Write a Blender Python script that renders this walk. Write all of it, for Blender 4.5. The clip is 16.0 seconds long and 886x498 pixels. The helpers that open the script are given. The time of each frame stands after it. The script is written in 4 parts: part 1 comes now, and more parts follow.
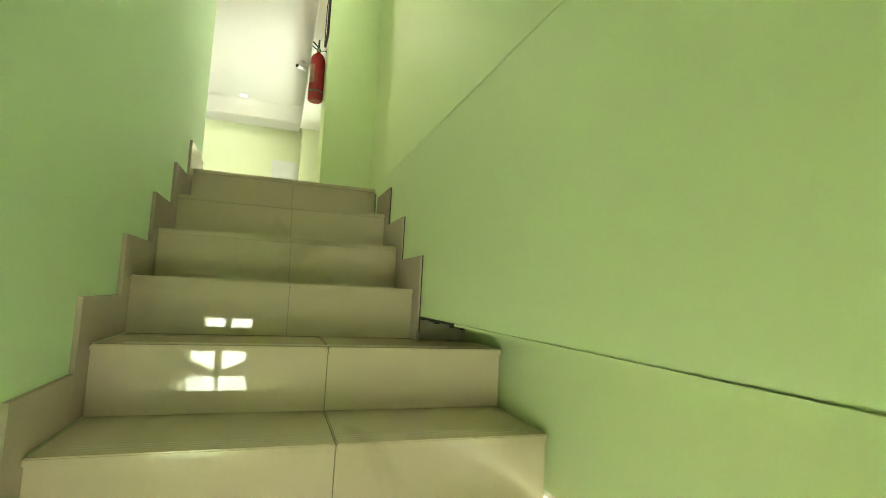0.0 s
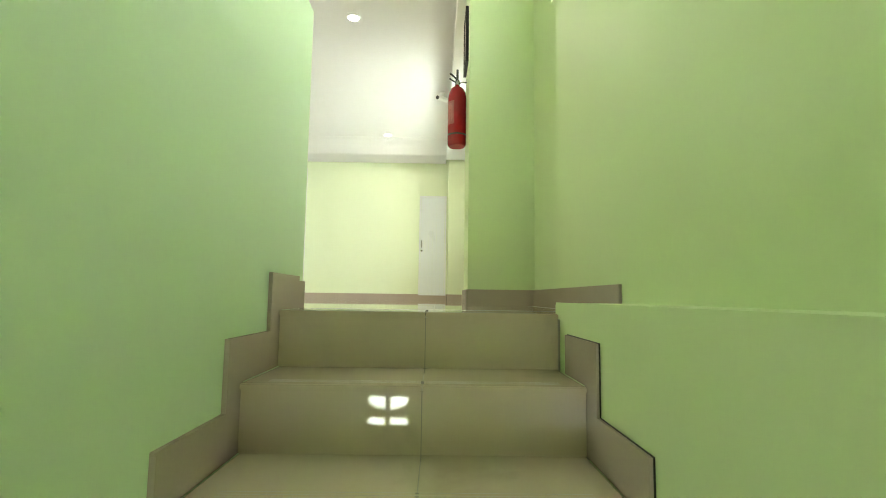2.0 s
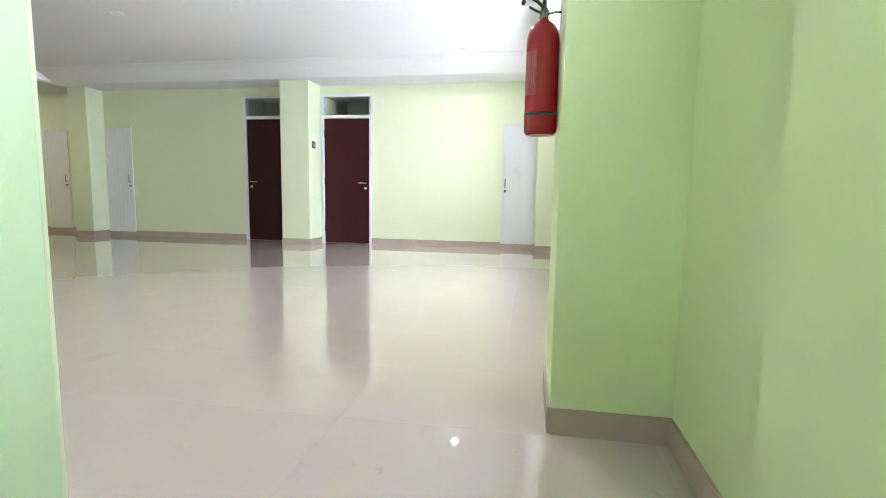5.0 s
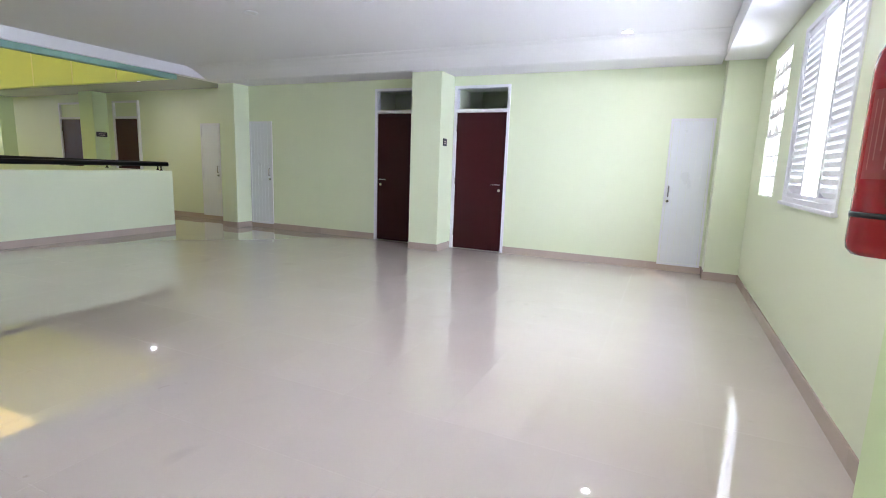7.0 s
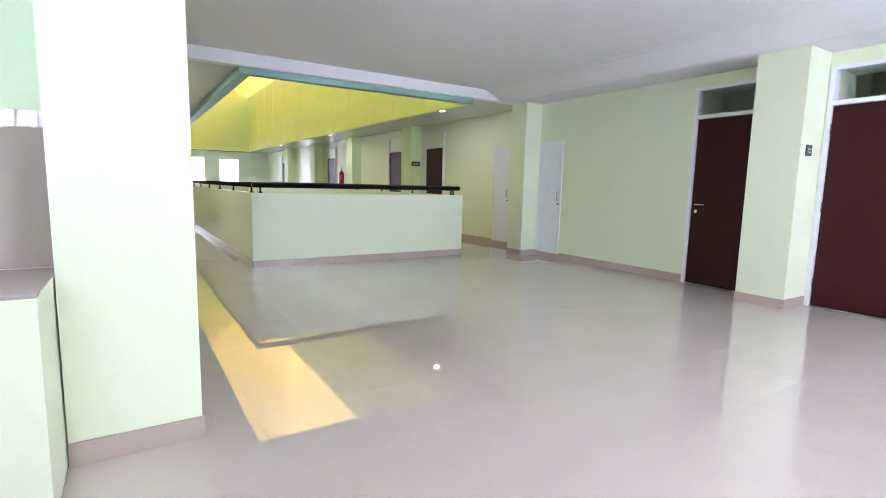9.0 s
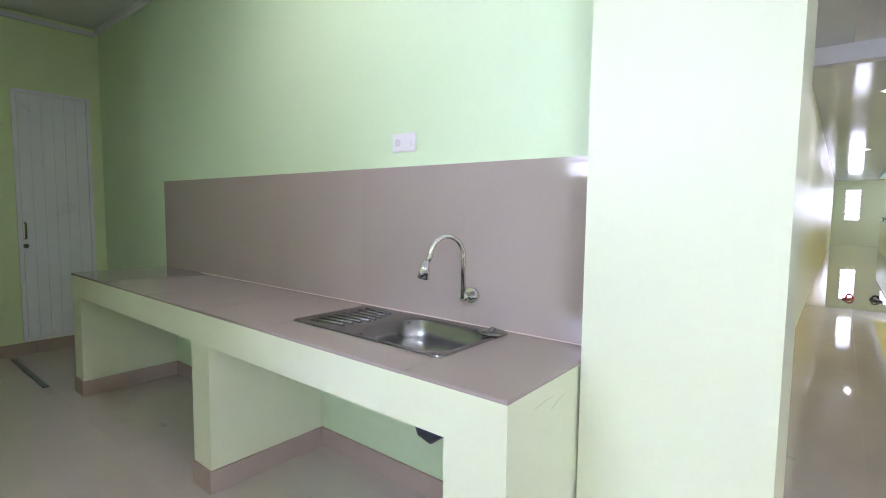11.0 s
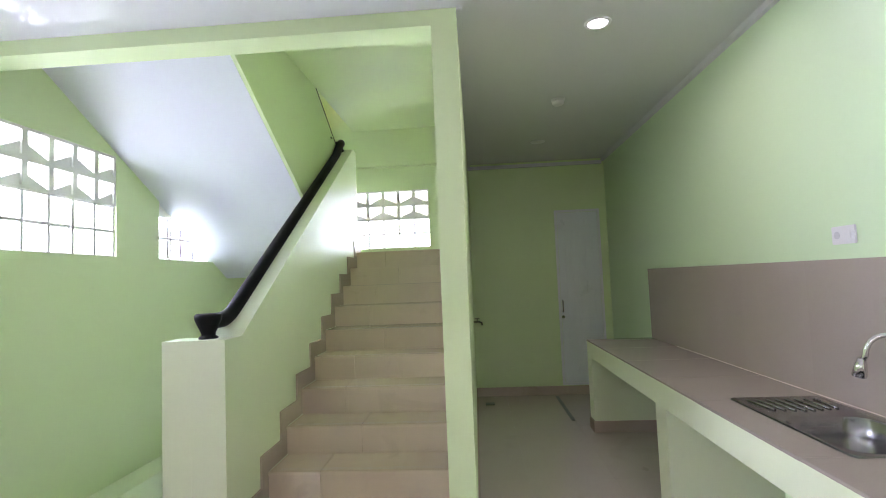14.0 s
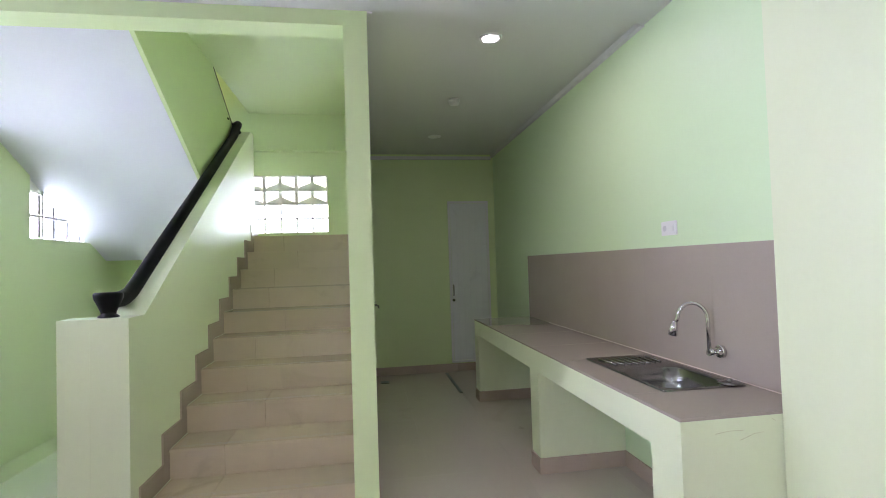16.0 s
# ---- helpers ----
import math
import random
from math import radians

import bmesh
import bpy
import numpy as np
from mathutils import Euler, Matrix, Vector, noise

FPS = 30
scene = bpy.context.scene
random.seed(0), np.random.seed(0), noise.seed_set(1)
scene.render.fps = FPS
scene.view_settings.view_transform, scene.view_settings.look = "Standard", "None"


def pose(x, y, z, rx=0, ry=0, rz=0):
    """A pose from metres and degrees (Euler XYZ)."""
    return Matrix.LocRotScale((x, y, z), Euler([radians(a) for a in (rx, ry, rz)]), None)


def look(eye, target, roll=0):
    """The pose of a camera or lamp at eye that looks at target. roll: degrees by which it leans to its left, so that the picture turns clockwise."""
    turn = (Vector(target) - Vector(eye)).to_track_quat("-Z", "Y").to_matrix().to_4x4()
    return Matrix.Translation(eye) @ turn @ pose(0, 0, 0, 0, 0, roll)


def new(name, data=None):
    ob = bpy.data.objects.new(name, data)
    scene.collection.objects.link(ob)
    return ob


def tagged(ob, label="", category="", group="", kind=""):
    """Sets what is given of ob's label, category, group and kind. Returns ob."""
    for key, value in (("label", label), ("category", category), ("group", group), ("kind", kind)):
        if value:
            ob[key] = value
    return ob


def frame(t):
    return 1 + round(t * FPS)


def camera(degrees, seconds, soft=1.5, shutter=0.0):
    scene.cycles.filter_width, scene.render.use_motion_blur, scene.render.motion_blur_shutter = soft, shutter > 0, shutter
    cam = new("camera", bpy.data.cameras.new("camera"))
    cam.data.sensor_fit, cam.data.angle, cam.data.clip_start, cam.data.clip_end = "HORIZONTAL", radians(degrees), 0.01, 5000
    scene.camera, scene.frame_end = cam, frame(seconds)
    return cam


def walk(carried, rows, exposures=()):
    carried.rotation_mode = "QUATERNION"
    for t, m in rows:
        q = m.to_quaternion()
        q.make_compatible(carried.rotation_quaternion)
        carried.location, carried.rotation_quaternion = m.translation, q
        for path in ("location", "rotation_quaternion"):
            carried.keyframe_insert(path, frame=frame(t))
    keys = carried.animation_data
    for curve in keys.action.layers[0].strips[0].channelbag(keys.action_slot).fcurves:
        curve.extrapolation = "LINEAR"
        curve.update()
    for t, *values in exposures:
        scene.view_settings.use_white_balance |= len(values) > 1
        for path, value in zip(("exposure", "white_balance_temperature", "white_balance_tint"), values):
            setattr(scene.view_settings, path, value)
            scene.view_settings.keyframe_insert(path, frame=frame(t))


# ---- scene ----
cam = camera(83.9, 16.0, soft=1.0)

PATH = [
    (0, (1.575, -2.586, -0.536), (2.206, -0.697, -0.355), 2.9),
    (0.5, (1.628, -2.28, -0.318), (1.98, -0.325, -0.08), 1.7),
    (1, (1.672, -2.014, -0.154), (1.827, -0.036, 0.098), 1.7),
    (1.5, (1.647, -1.788, -0.065), (1.717, 0.2, 0.146), 1.4),
    (2, (1.653, -1.578, 0.048), (1.677, 0.413, 0.243), 0.8),
    (2.5, (1.679, -1.359, 0.233), (1.627, 0.633, 0.4), 0.7),
    (3, (1.681, -1.178, 0.344), (1.636, 0.818, 0.464), 1.2),
    (3.2, (1.694, -1.042, 0.398), (1.645, 0.954, 0.505), 0.9),
    (5.3, (1.75, -0.167, 0.901), (1.332, 1.768, 0.615), 0.8),
    (5.5, (1.721, -0.116, 0.904), (1.251, 1.802, 0.585), 0.7),
    (6, (1.61, 0.118, 1.029), (1.067, 2.009, 0.668), 1.5),
    (6.5, (1.488, 0.298, 1.076), (0.824, 2.15, 0.72), 2.1),
    (7, (1.373, 0.596, 1.269), (0.562, 2.394, 0.938), 2.0),
    (7.5, (1.208, 0.834, 1.302), (0.328, 2.605, 1.007), 1.9),
    (8, (0.984, 1.134, 1.287), (-0.038, 2.831, 1.005), 2.0),
    (8.5, (0.805, 1.425, 1.22), (-0.532, 2.887, 0.946), 2.2),
    (9, (0.55, 1.619, 1.189), (-1.121, 2.689, 0.933), 1.3),
    (9.5, (0.27, 1.771, 1.205), (-1.653, 2.273, 0.98), 1.2),
    (10, (-0.027, 1.894, 1.201), (-2.009, 1.712, 1.004), 0.8),
    (10.2, (-0.142, 1.913, 1.204), (-2.082, 1.465, 1.02), 0.5),
    (12.3, (-0.636, 2.17, 1.376), (-1.501, 0.372, 1.234), 0.3),
    (12.5, (-0.595, 2.243, 1.379), (-1.389, 0.412, 1.258), -0.3),
    (13, (-0.493, 2.412, 1.414), (-1.015, 0.482, 1.383), -1.8),
    (13.5, (-0.469, 2.574, 1.43), (-0.641, 0.582, 1.479), -2.1),
    (14, (-0.443, 2.704, 1.433), (-0.318, 0.711, 1.554), -2.3),
    (14.5, (-0.381, 2.772, 1.447), (-0.112, 0.803, 1.668), -2.2),
    (15, (-0.298, 2.847, 1.445), (-0.035, 0.879, 1.684), -2.3),
    (15.5, (-0.278, 2.941, 1.41), (-0.261, 0.947, 1.566), -2.8),
    (16, (-0.367, 2.992, 1.393), (-0.676, 1.017, 1.454), -1.8),
]
walk(cam, [(t, look(e, g, r)) for t, e, g, r in PATH],
     exposures=[(0, 0.98, 8900, -4), (0.4, 1.15, 8700, -3), (1.5, 1.12, 8000, 0), (2.5, 1.0, 7050, 9), (3.2, 0.98, 6350, 15), (5.3, 1.25, 6150, 25), (6.5, 1.22, 6050, 28), (7.0, 1.0, 5850, 31), (8.0, 0.9, 5830, 33), (9.0, 1.34, 5750, 33),
                (9.5, 1.27, 5750, 34), (10.0, 1.2, 5650, 35), (12.5, 1.05, 5980, 33), (13.2, 1.2, 5950, 35), (14.2, 0.76, 6050, 34), (14.9, 0.66, 6050, 34), (16, 0.75, 6050, 34)])

# ---- numbers of the plan (metres; z 0 is the upper floor, y runs up the stairs) ----
EX = 2.275         # stair outer wall
HX = 2.22          # hall outer wall
NY = 7.72          # hall far wall
CZ = 2.80          # hall ceiling
CW0, CW1 = 0.82, 1.148   # wall between the two stair flights
DW0, DW1 = -0.405, -0.275  # wall between stairs and pantry
SY = -3.36         # outer wall behind stairs and pantry
KX = -2.065        # pantry wall behind the counter
COLX = -1.875       # pantry column face
VX, VY0, VY1 = -6.47, 3.03, 6.49   # light well
FARX = -27.0
NCY = 8.05         # corridor wall north of the light well
SCY = 1.62         # corridor wall south of the light well
RISE, GO = 0.175, 0.29

# ---- world, sun, large lights ----
world = bpy.data.worlds.new("sky")
scene.world = world
world.use_nodes = True
wn = world.node_tree
sky = wn.nodes.new("ShaderNodeTexSky")
sky.sky_type = 'NISHITA'
sky.sun_disc = False
sky.sun_elevation = radians(32.5)
sky.sun_rotation = radians(161)
wn.nodes["Background"].inputs[1].default_value = 0.12
wn.links.new(sky.outputs[0], wn.nodes["Background"].inputs[0])

sun_data = bpy.data.lights.new("sun", 'SUN')
sun_data.energy, sun_data.angle, sun_data.color = 3.3, radians(0.6), (1.0, 0.83, 0.54)
sun = new("sun", sun_data)
sun.matrix_world = look((7, -20, 13.5), (0.0, 0.0, 0.0))


def area_lamp(name, eye, target, sx, sy, watts, colour=(1, 1, 1), round_=False):
    d = bpy.data.lights.new(name, 'AREA')
    d.shape = 'DISK' if round_ else 'RECTANGLE'
    d.size, d.size_y, d.energy, d.color = sx, sy, watts, colour
    ob = new(name, d)
    ob.matrix_world = look(eye, target)
    return ob


DAY = (0.80, 0.92, 1.0)
DAY_COOL = (0.74, 0.82, 1.0)
area_lamp("daylight_stair_window", (2.75, 0.05, 2.08), (0, -0.9, 1.5), 2.6, 1.3, 130, DAY_COOL)
area_lamp("daylight_stair_window", (2.75, -2.0, 2.08), (0, -2.0, 2.08), 1.3, 1.3, 75, DAY_COOL)
area_lamp("daylight_landing_window", (0.77, -3.95, 2.2), (0.77, 0, 2.2), 1.9, 1.3, 72, DAY)
area_lamp("daylight_lower_window", (0.77, -3.95, -1.15), (0.77, 0, -1.15), 1.9, 1.3, 105, DAY)
area_lamp("daylight_lower_window", (2.75, -1.9, -1.4), (0, -1.9, -1.4), 1.5, 1.3, 55, DAY)
area_lamp("daylight_hall_window", (HX + 0.45, 4.67, 1.8), (0, 4.67, 1.4), 1.6, 1.5, 185, DAY)
area_lamp("daylight_hall_blocks", (2.75, 6.3, 1.8), (0, 6.3, 1.8), 1.2, 1.7, 110, DAY)
area_lamp("daylight_far_window", (FARX - 0.6, 4.2, 1.7), (0, 4.2, 1.7), 6, 2.0, 200, DAY)
LIT = ((0.79, 3.08, CZ, 14), (0.78, 6.65, CZ, 4), (-1.19, -0.03, CZ + 0.03, 5.5), (-8.0, 2.28, 2.66, 5), (-8.0, 7.0, 2.66, 4),
       (-14.5, 7.0, 2.66, 5), (-20.3, 7.0, 2.66, 5), (-14.5, 2.28, 2.66, 5))
for lx, ly, lz, w in LIT:
    area_lamp("downlight_lamp", (lx, ly, lz - 0.014), (lx, ly, 0), 0.06, 0.06, w, (1, 0.97, 0.92), True)

# ---- materials ----


def mat(name, colour, rough=0.5, metal=0.0, vary=0.06, scale=3.0, bump=0.0, bump_scale=120.0, grain=0.03, coat=0.0, spec=0.5, pieces=0.0):
    m = bpy.data.materials.new(name)
    m.use_nodes = True
    nt = m.node_tree
    p = nt.nodes["Principled BSDF"]
    p.inputs["Roughness"].default_value = rough
    p.inputs["Metallic"].default_value = metal
    p.inputs["Specular IOR Level"].default_value = spec
    p.inputs["Coat Weight"].default_value = coat
    tc = nt.nodes.new("ShaderNodeNewGeometry")
    n1 = nt.nodes.new("ShaderNodeTexNoise")
    n1.inputs["Scale"].default_value, n1.inputs["Detail"].default_value = scale, 5
    n2 = nt.nodes.new("ShaderNodeTexNoise")
    n2.inputs["Scale"].default_value, n2.inputs["Detail"].default_value = bump_scale, 3
    nt.links.new(tc.outputs["Position"], n1.inputs["Vector"])
    nt.links.new(tc.outputs["Position"], n2.inputs["Vector"])

    def math_node(op, a, b):
        k = nt.nodes.new("ShaderNodeMath")
        k.operation = op
        for i, v in enumerate((a, b)):
            if isinstance(v, (int, float)):
                k.inputs[i].default_value = v
            else:
                nt.links.new(v, k.inputs[i])
        return k.outputs[0]
    f = math_node('ADD', math_node('MULTIPLY', math_node('SUBTRACT', n1.outputs["Fac"], 0.5), 2 * vary),
                  math_node('MULTIPLY', math_node('SUBTRACT', n2.outputs["Fac"], 0.5), 2 * grain))
    if pieces:
        oi = nt.nodes.new("ShaderNodeObjectInfo")
        f = math_node('ADD', f, math_node('MULTIPLY', math_node('SUBTRACT', oi.outputs["Random"], 0.5), pieces))
    f = math_node('ADD', f, 1.0)
    mul = nt.nodes.new("ShaderNodeVectorMath")
    mul.operation = 'SCALE'
    mul.inputs[0].default_value = colour
    nt.links.new(f, mul.inputs["Scale"])
    nt.links.new(mul.outputs[0], p.inputs["Base Color"])
    r = math_node('ADD', math_node('MULTIPLY', math_node('SUBTRACT', n1.outputs["Fac"], 0.5), rough * 0.5), rough)
    nt.links.new(r, p.inputs["Roughness"])
    if bump:
        b = nt.nodes.new("ShaderNodeBump")
        b.inputs["Strength"].default_value, b.inputs["Distance"].default_value = bump, 0.01
        nt.links.new(n2.outputs["Fac"], b.inputs["Height"])
        nt.links.new(b.outputs[0], p.inputs["Normal"])
    return m


def smudged(m, colour, scale=0.9, low=0.60, high=0.72, amount=0.5):
    """Adds scattered dirt of its own shape to a material."""
    nt = m.node_tree
    p = nt.nodes["Principled BSDF"]
    src = p.inputs["Base Color"].links[0].from_socket
    tc = nt.nodes.new("ShaderNodeNewGeometry")
    n = nt.nodes.new("ShaderNodeTexNoise")
    n.inputs["Scale"].default_value, n.inputs["Detail"].default_value, n.inputs["Distortion"].default_value = scale, 8, 0.8
    ramp = nt.nodes.new("ShaderNodeMapRange")
    ramp.inputs["From Min"].default_value, ramp.inputs["From Max"].default_value = low, high
    ramp.inputs["To Max"].default_value = amount
    mix = nt.nodes.new("ShaderNodeMix")
    mix.data_type = 'RGBA'
    mix.inputs[7].default_value = (*colour, 1)
    nt.links.new(tc.outputs["Position"], n.inputs["Vector"])
    nt.links.new(n.outputs["Fac"], ramp.inputs["Value"])
    nt.links.new(ramp.outputs[0], mix.inputs[0])
    nt.links.new(src, mix.inputs[6])
    nt.links.new(mix.outputs[2], p.inputs["Base Color"])
    return m


LIME = mat("lime wall paint", (0.675, 0.80, 0.45), 0.55, vary=0.035, scale=1.3, bump=0.035, bump_scale=60, grain=0.015)
HALL_PAINT = mat("pale lime hall paint", (0.735, 0.80, 0.56), 0.40, vary=0.03, scale=1.1, bump=0.03, bump_scale=60, grain=0.015)
# same paint as the lime above; the cool daylight is put into its colour
LIME_COOL_LIT = mat("lime wall paint in cool light", (0.63, 0.80, 0.51), 0.45, vary=0.03, scale=1.2, bump=0.03, bump_scale=60, grain=0.015)
# the golden sunlight mirrored in the floor is put into this colour
WELL_TOP = mat("gold wall paint for the floor reflection", (0.80, 0.68, 0.17), 0.5, vary=0.06, scale=0.7, bump=0.1, bump_scale=60)
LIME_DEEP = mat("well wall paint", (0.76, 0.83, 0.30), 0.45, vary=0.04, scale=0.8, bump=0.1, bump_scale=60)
WHITE = mat("ceiling white", (0.80, 0.79, 0.79), 0.6, vary=0.02, scale=0.8, spec=0.2, bump=0.05, bump_scale=40)
PANEL = mat("glossy ceiling panel", (0.72, 0.73, 0.72), 0.10, vary=0.02, scale=1.0, spec=0.12)
TRIM = mat("white frame paint", (0.80, 0.81, 0.82), 0.35, vary=0.02)
RIB = mat("pale yellow rib paint", (0.90, 0.90, 0.55), 0.5)
TEAL = mat("teal fascia paint", (0.25, 0.45, 0.38), 0.45)
FLOOR_TILE = smudged(mat("polished porcelain", (0.55, 0.485, 0.42), 0.012, coat=0.5, vary=0.04, scale=2.0, grain=0.02, pieces=0.03, spec=1.0), (0.34, 0.30, 0.25), 1.6, 0.64, 0.78, 0.30)
smudged(FLOOR_TILE, (0.22, 0.18, 0.14), 5.5, 0.705, 0.735, 0.22)
STAIR_TILE = smudged(mat("stair porcelain", (0.60, 0.495, 0.36), 0.03, vary=0.05, scale=3.0, grain=0.03, bump=0.008, bump_scale=6, pieces=0.05), (0.25, 0.2, 0.14), 2.5, 0.62, 0.78, 0.4)
SKIRT_TILE = mat("skirting tile", (0.47, 0.38, 0.31), 0.22, vary=0.06, scale=4, pieces=0.06)
GROUT = mat("grout", (0.43, 0.38, 0.33), 0.45, vary=0.1, scale=9)
JOINT_SHADOW = mat("dark joint filler and beam shadow", (0.05, 0.045, 0.03), 0.9, vary=0.3, scale=30)
BLACK = mat("dark strip", (0.03, 0.035, 0.03), 0.3)
WOOD = mat("dark red wood", (0.040, 0.005, 0.007), 0.42, vary=0.14, scale=7, grain=0.1, bump_scale=200, spec=0.25)
PVC_DOOR = mat("white door panel", (0.78, 0.81, 0.81), 0.3, vary=0.02)
RAIL = mat("black lacquered rail", (0.007, 0.007, 0.008), 0.42, vary=0.1, spec=0.12)
RED = mat("red enamel", (0.38, 0.008, 0.016), 0.25, vary=0.06, coat=0.3)
STEEL = mat("brushed steel", (0.30, 0.30, 0.29), 0.24, metal=1.0, vary=0.1, scale=20, grain=0.05)
CHROME = mat("chrome", (0.75, 0.75, 0.76), 0.08, metal=1.0, vary=0.03)
PIPE = mat("dark pipe", (0.035, 0.042, 0.05), 0.35)
COUNTER_TILE = mat("taupe worktop tile", (0.39, 0.335, 0.285), 0.012, vary=0.05, scale=2.5, pieces=0.04)
RAW = mat("raw plaster", (0.35, 0.31, 0.26), 0.9, vary=0.2, scale=20, bump=0.4, bump_scale=80)
SCRATCH = mat("tan scratch", (0.50, 0.47, 0.28), 0.8)
SOFFIT = mat("white soffit paint", (0.74, 0.77, 0.82), 0.5, vary=0.03, scale=1.2)
PLASTIC = mat("white plastic", (0.8, 0.8, 0.78), 0.35)
GREEN_SIGN = mat("green sign", (0.02, 0.45, 0.10), 0.4)
BLACKP = mat("black plastic", (0.02, 0.02, 0.02), 0.35)
FADED = mat("faded print", (0.50, 0.20, 0.18), 0.5)
PRINT = mat("pale print", (0.62, 0.5, 0.42), 0.5)


def glass(name, rough, bump):
    m = mat(name, (0.95, 0.97, 0.97), rough)
    p = m.node_tree.nodes["Principled BSDF"]
    p.inputs["Transmission Weight"].default_value = 1.0
    p.inputs["IOR"].default_value = 1.45
    for l in list(p.inputs["Roughness"].links):
        m.node_tree.links.remove(l)
    p.inputs["Roughness"].default_value = rough
    return m


def glow(name, colour, strength):
    m = mat(name, colour, 0.6)
    p = m.node_tree.nodes["Principled BSDF"]
    p.inputs["Emission Color"].default_value = (*colour, 1)
    p.inputs["Emission Strength"].default_value = strength
    return m


LAMP_GLOW = glow("lit diffuser", (1.0, 0.97, 0.92), 14.0)
BACKDROP = glow("bright overcast distance", (1.0, 0.95, 0.93), 0.95)
BLOCK_GLASS = glass("ribbed block glass", 0.25, 0)
PANE = glass("clear pane", 0.0, 0)

# ---- helpers for building ----


def box(bm, x0, x1, y0, y1, z0, z1):
    v = [bm.verts.new((x, y, z)) for x in (x0, x1) for y in (y0, y1) for z in (z0, z1)]
    for q in ((0, 1, 3, 2), (4, 6, 7, 5), (0, 4, 5, 1), (2, 3, 7, 6), (0, 2, 6, 4), (1, 5, 7, 3)):
        bm.faces.new([v[i] for i in q])


def prism(bm, outline, axis, a, b):
    """An outline of two coordinates, drawn out along the third axis from a to b."""
    def place(u, w, t):
        return {"x": (t, u, w), "y": (u, t, w), "z": (u, w, t)}[axis]
    lo = [bm.verts.new(place(u, w, a)) for u, w in outline]
    hi = [bm.verts.new(place(u, w, b)) for u, w in outline]
    bm.faces.new(lo)
    bm.faces.new(hi[::-1])
    n = len(outline)
    for i in range(n):
        bm.faces.new((lo[i], hi[i], hi[(i + 1) % n], lo[(i + 1) % n]))


def tube(bm, points, radius, sides=12, closed=True):
    """A round bar through the points; radius a number or one a point."""
    pts = [Vector(p) for p in points]
    rings = []
    up = None
    for i, p in enumerate(pts):
        d = (pts[min(i + 1, len(pts) - 1)] - pts[max(i - 1, 0)]).normalized()
        if up is None:
            up = Vector((0, 0, 1)) if abs(d.z) < 0.9 else Vector((1, 0, 0))
        s = d.cross(up).normalized()
        up = s.cross(d).normalized()
        r = radius[i] if isinstance(radius, (list, tuple)) else radius
        rings.append([bm.verts.new(p + (s * math.cos(k * math.tau / sides) + up * math.sin(k * math.tau / sides)) * r) for k in range(sides)])
    for a, b in zip(rings, rings[1:]):
        for k in range(sides):
            f = bm.faces.new((a[k], a[(k + 1) % sides], b[(k + 1) % sides], b[k]))
            f.smooth = True
    if closed:
        bm.faces.new(rings[0][::-1])
        bm.faces.new(rings[-1])


def lathe(bm, profile, centre, sides=20):
    """Turns a profile of (radius, height) round the upright line through centre."""
    cx, cy, cz = centre
    rings = [[bm.verts.new((cx + r * math.cos(k * math.tau / sides), cy + r * math.sin(k * math.tau / sides), cz + h)) for k in range(sides)] for r, h in profile]
    for a, b in zip(rings, rings[1:]):
        for k in range(sides):
            f = bm.faces.new((a[k], a[(k + 1) % sides], b[(k + 1) % sides], b[k]))
            f.smooth = True
    bm.faces.new(rings[0][::-1])
    bm.faces.new(rings[-1])


def finish(name, bm, material, bevel=0.0):
    bmesh.ops.recalc_face_normals(bm, faces=bm.faces)
    if bevel:
        bmesh.ops.bevel(bm, geom=bm.edges[:], offset=bevel, segments=2, affect='EDGES', clamp_overlap=True)
    me = bpy.data.meshes.new(name)
    bm.to_mesh(me)
    bm.free()
    me.materials.append(material)
    return me


def solid(name, bm, material, bevel=0.0, **tags):
    return tagged(new(name, finish(name, bm, material, bevel)), **tags)


def part(name, bm, material, parent, label="", bevel=0.0, kind=""):
    ob = new(name, finish(name, bm, material, bevel))
    ob.parent = parent
    return tagged(ob, label=label, kind=kind)


def empty(name, m, **tags):
    ob = new(name)
    ob.matrix_world = m
    return tagged(ob, **tags)


def boxpart(name, b, material, parent, label="", bevel=0.0):
    bm = bmesh.new()
    box(bm, *b)
    return part(name, bm, material, parent, label, bevel)


def pierced(bm, axis, a, b, u0, u1, z0, z1, holes=()):
    """A wall slab from a to b across its axis, with rectangular holes (u0, u1, z0, z1) right through it."""
    us = sorted({u0, u1, *[h[0] for h in holes], *[h[1] for h in holes]})
    for ua, ub in zip(us, us[1:]):
        mid = (ua + ub) / 2
        cuts = sorted((h[2], h[3]) for h in holes if h[0] < mid < h[1])
        z = z0
        for c0, c1 in cuts + [(z1, z1)]:
            if c0 > z + 1e-4:
                if axis == "x":
                    box(bm, a, b, ua, ub, z, c0)
                else:
                    box(bm, ua, ub, a, b, z, c0)
            z = c1
    bmesh.ops.remove_doubles(bm, verts=bm.verts, dist=1e-5)


def wall(name, axis, a, b, u0, u1, z0, z1, holes=(), material=None, label="lime green painted plaster wall"):
    bm = bmesh.new()
    pierced(bm, axis, a, b, u0, u1, z0, z1, holes)
    return solid(name, bm, material or LIME, label=label, category="wall", kind="structure")

# ---- large structure ----
ST = dict(category="wall", kind="structure")
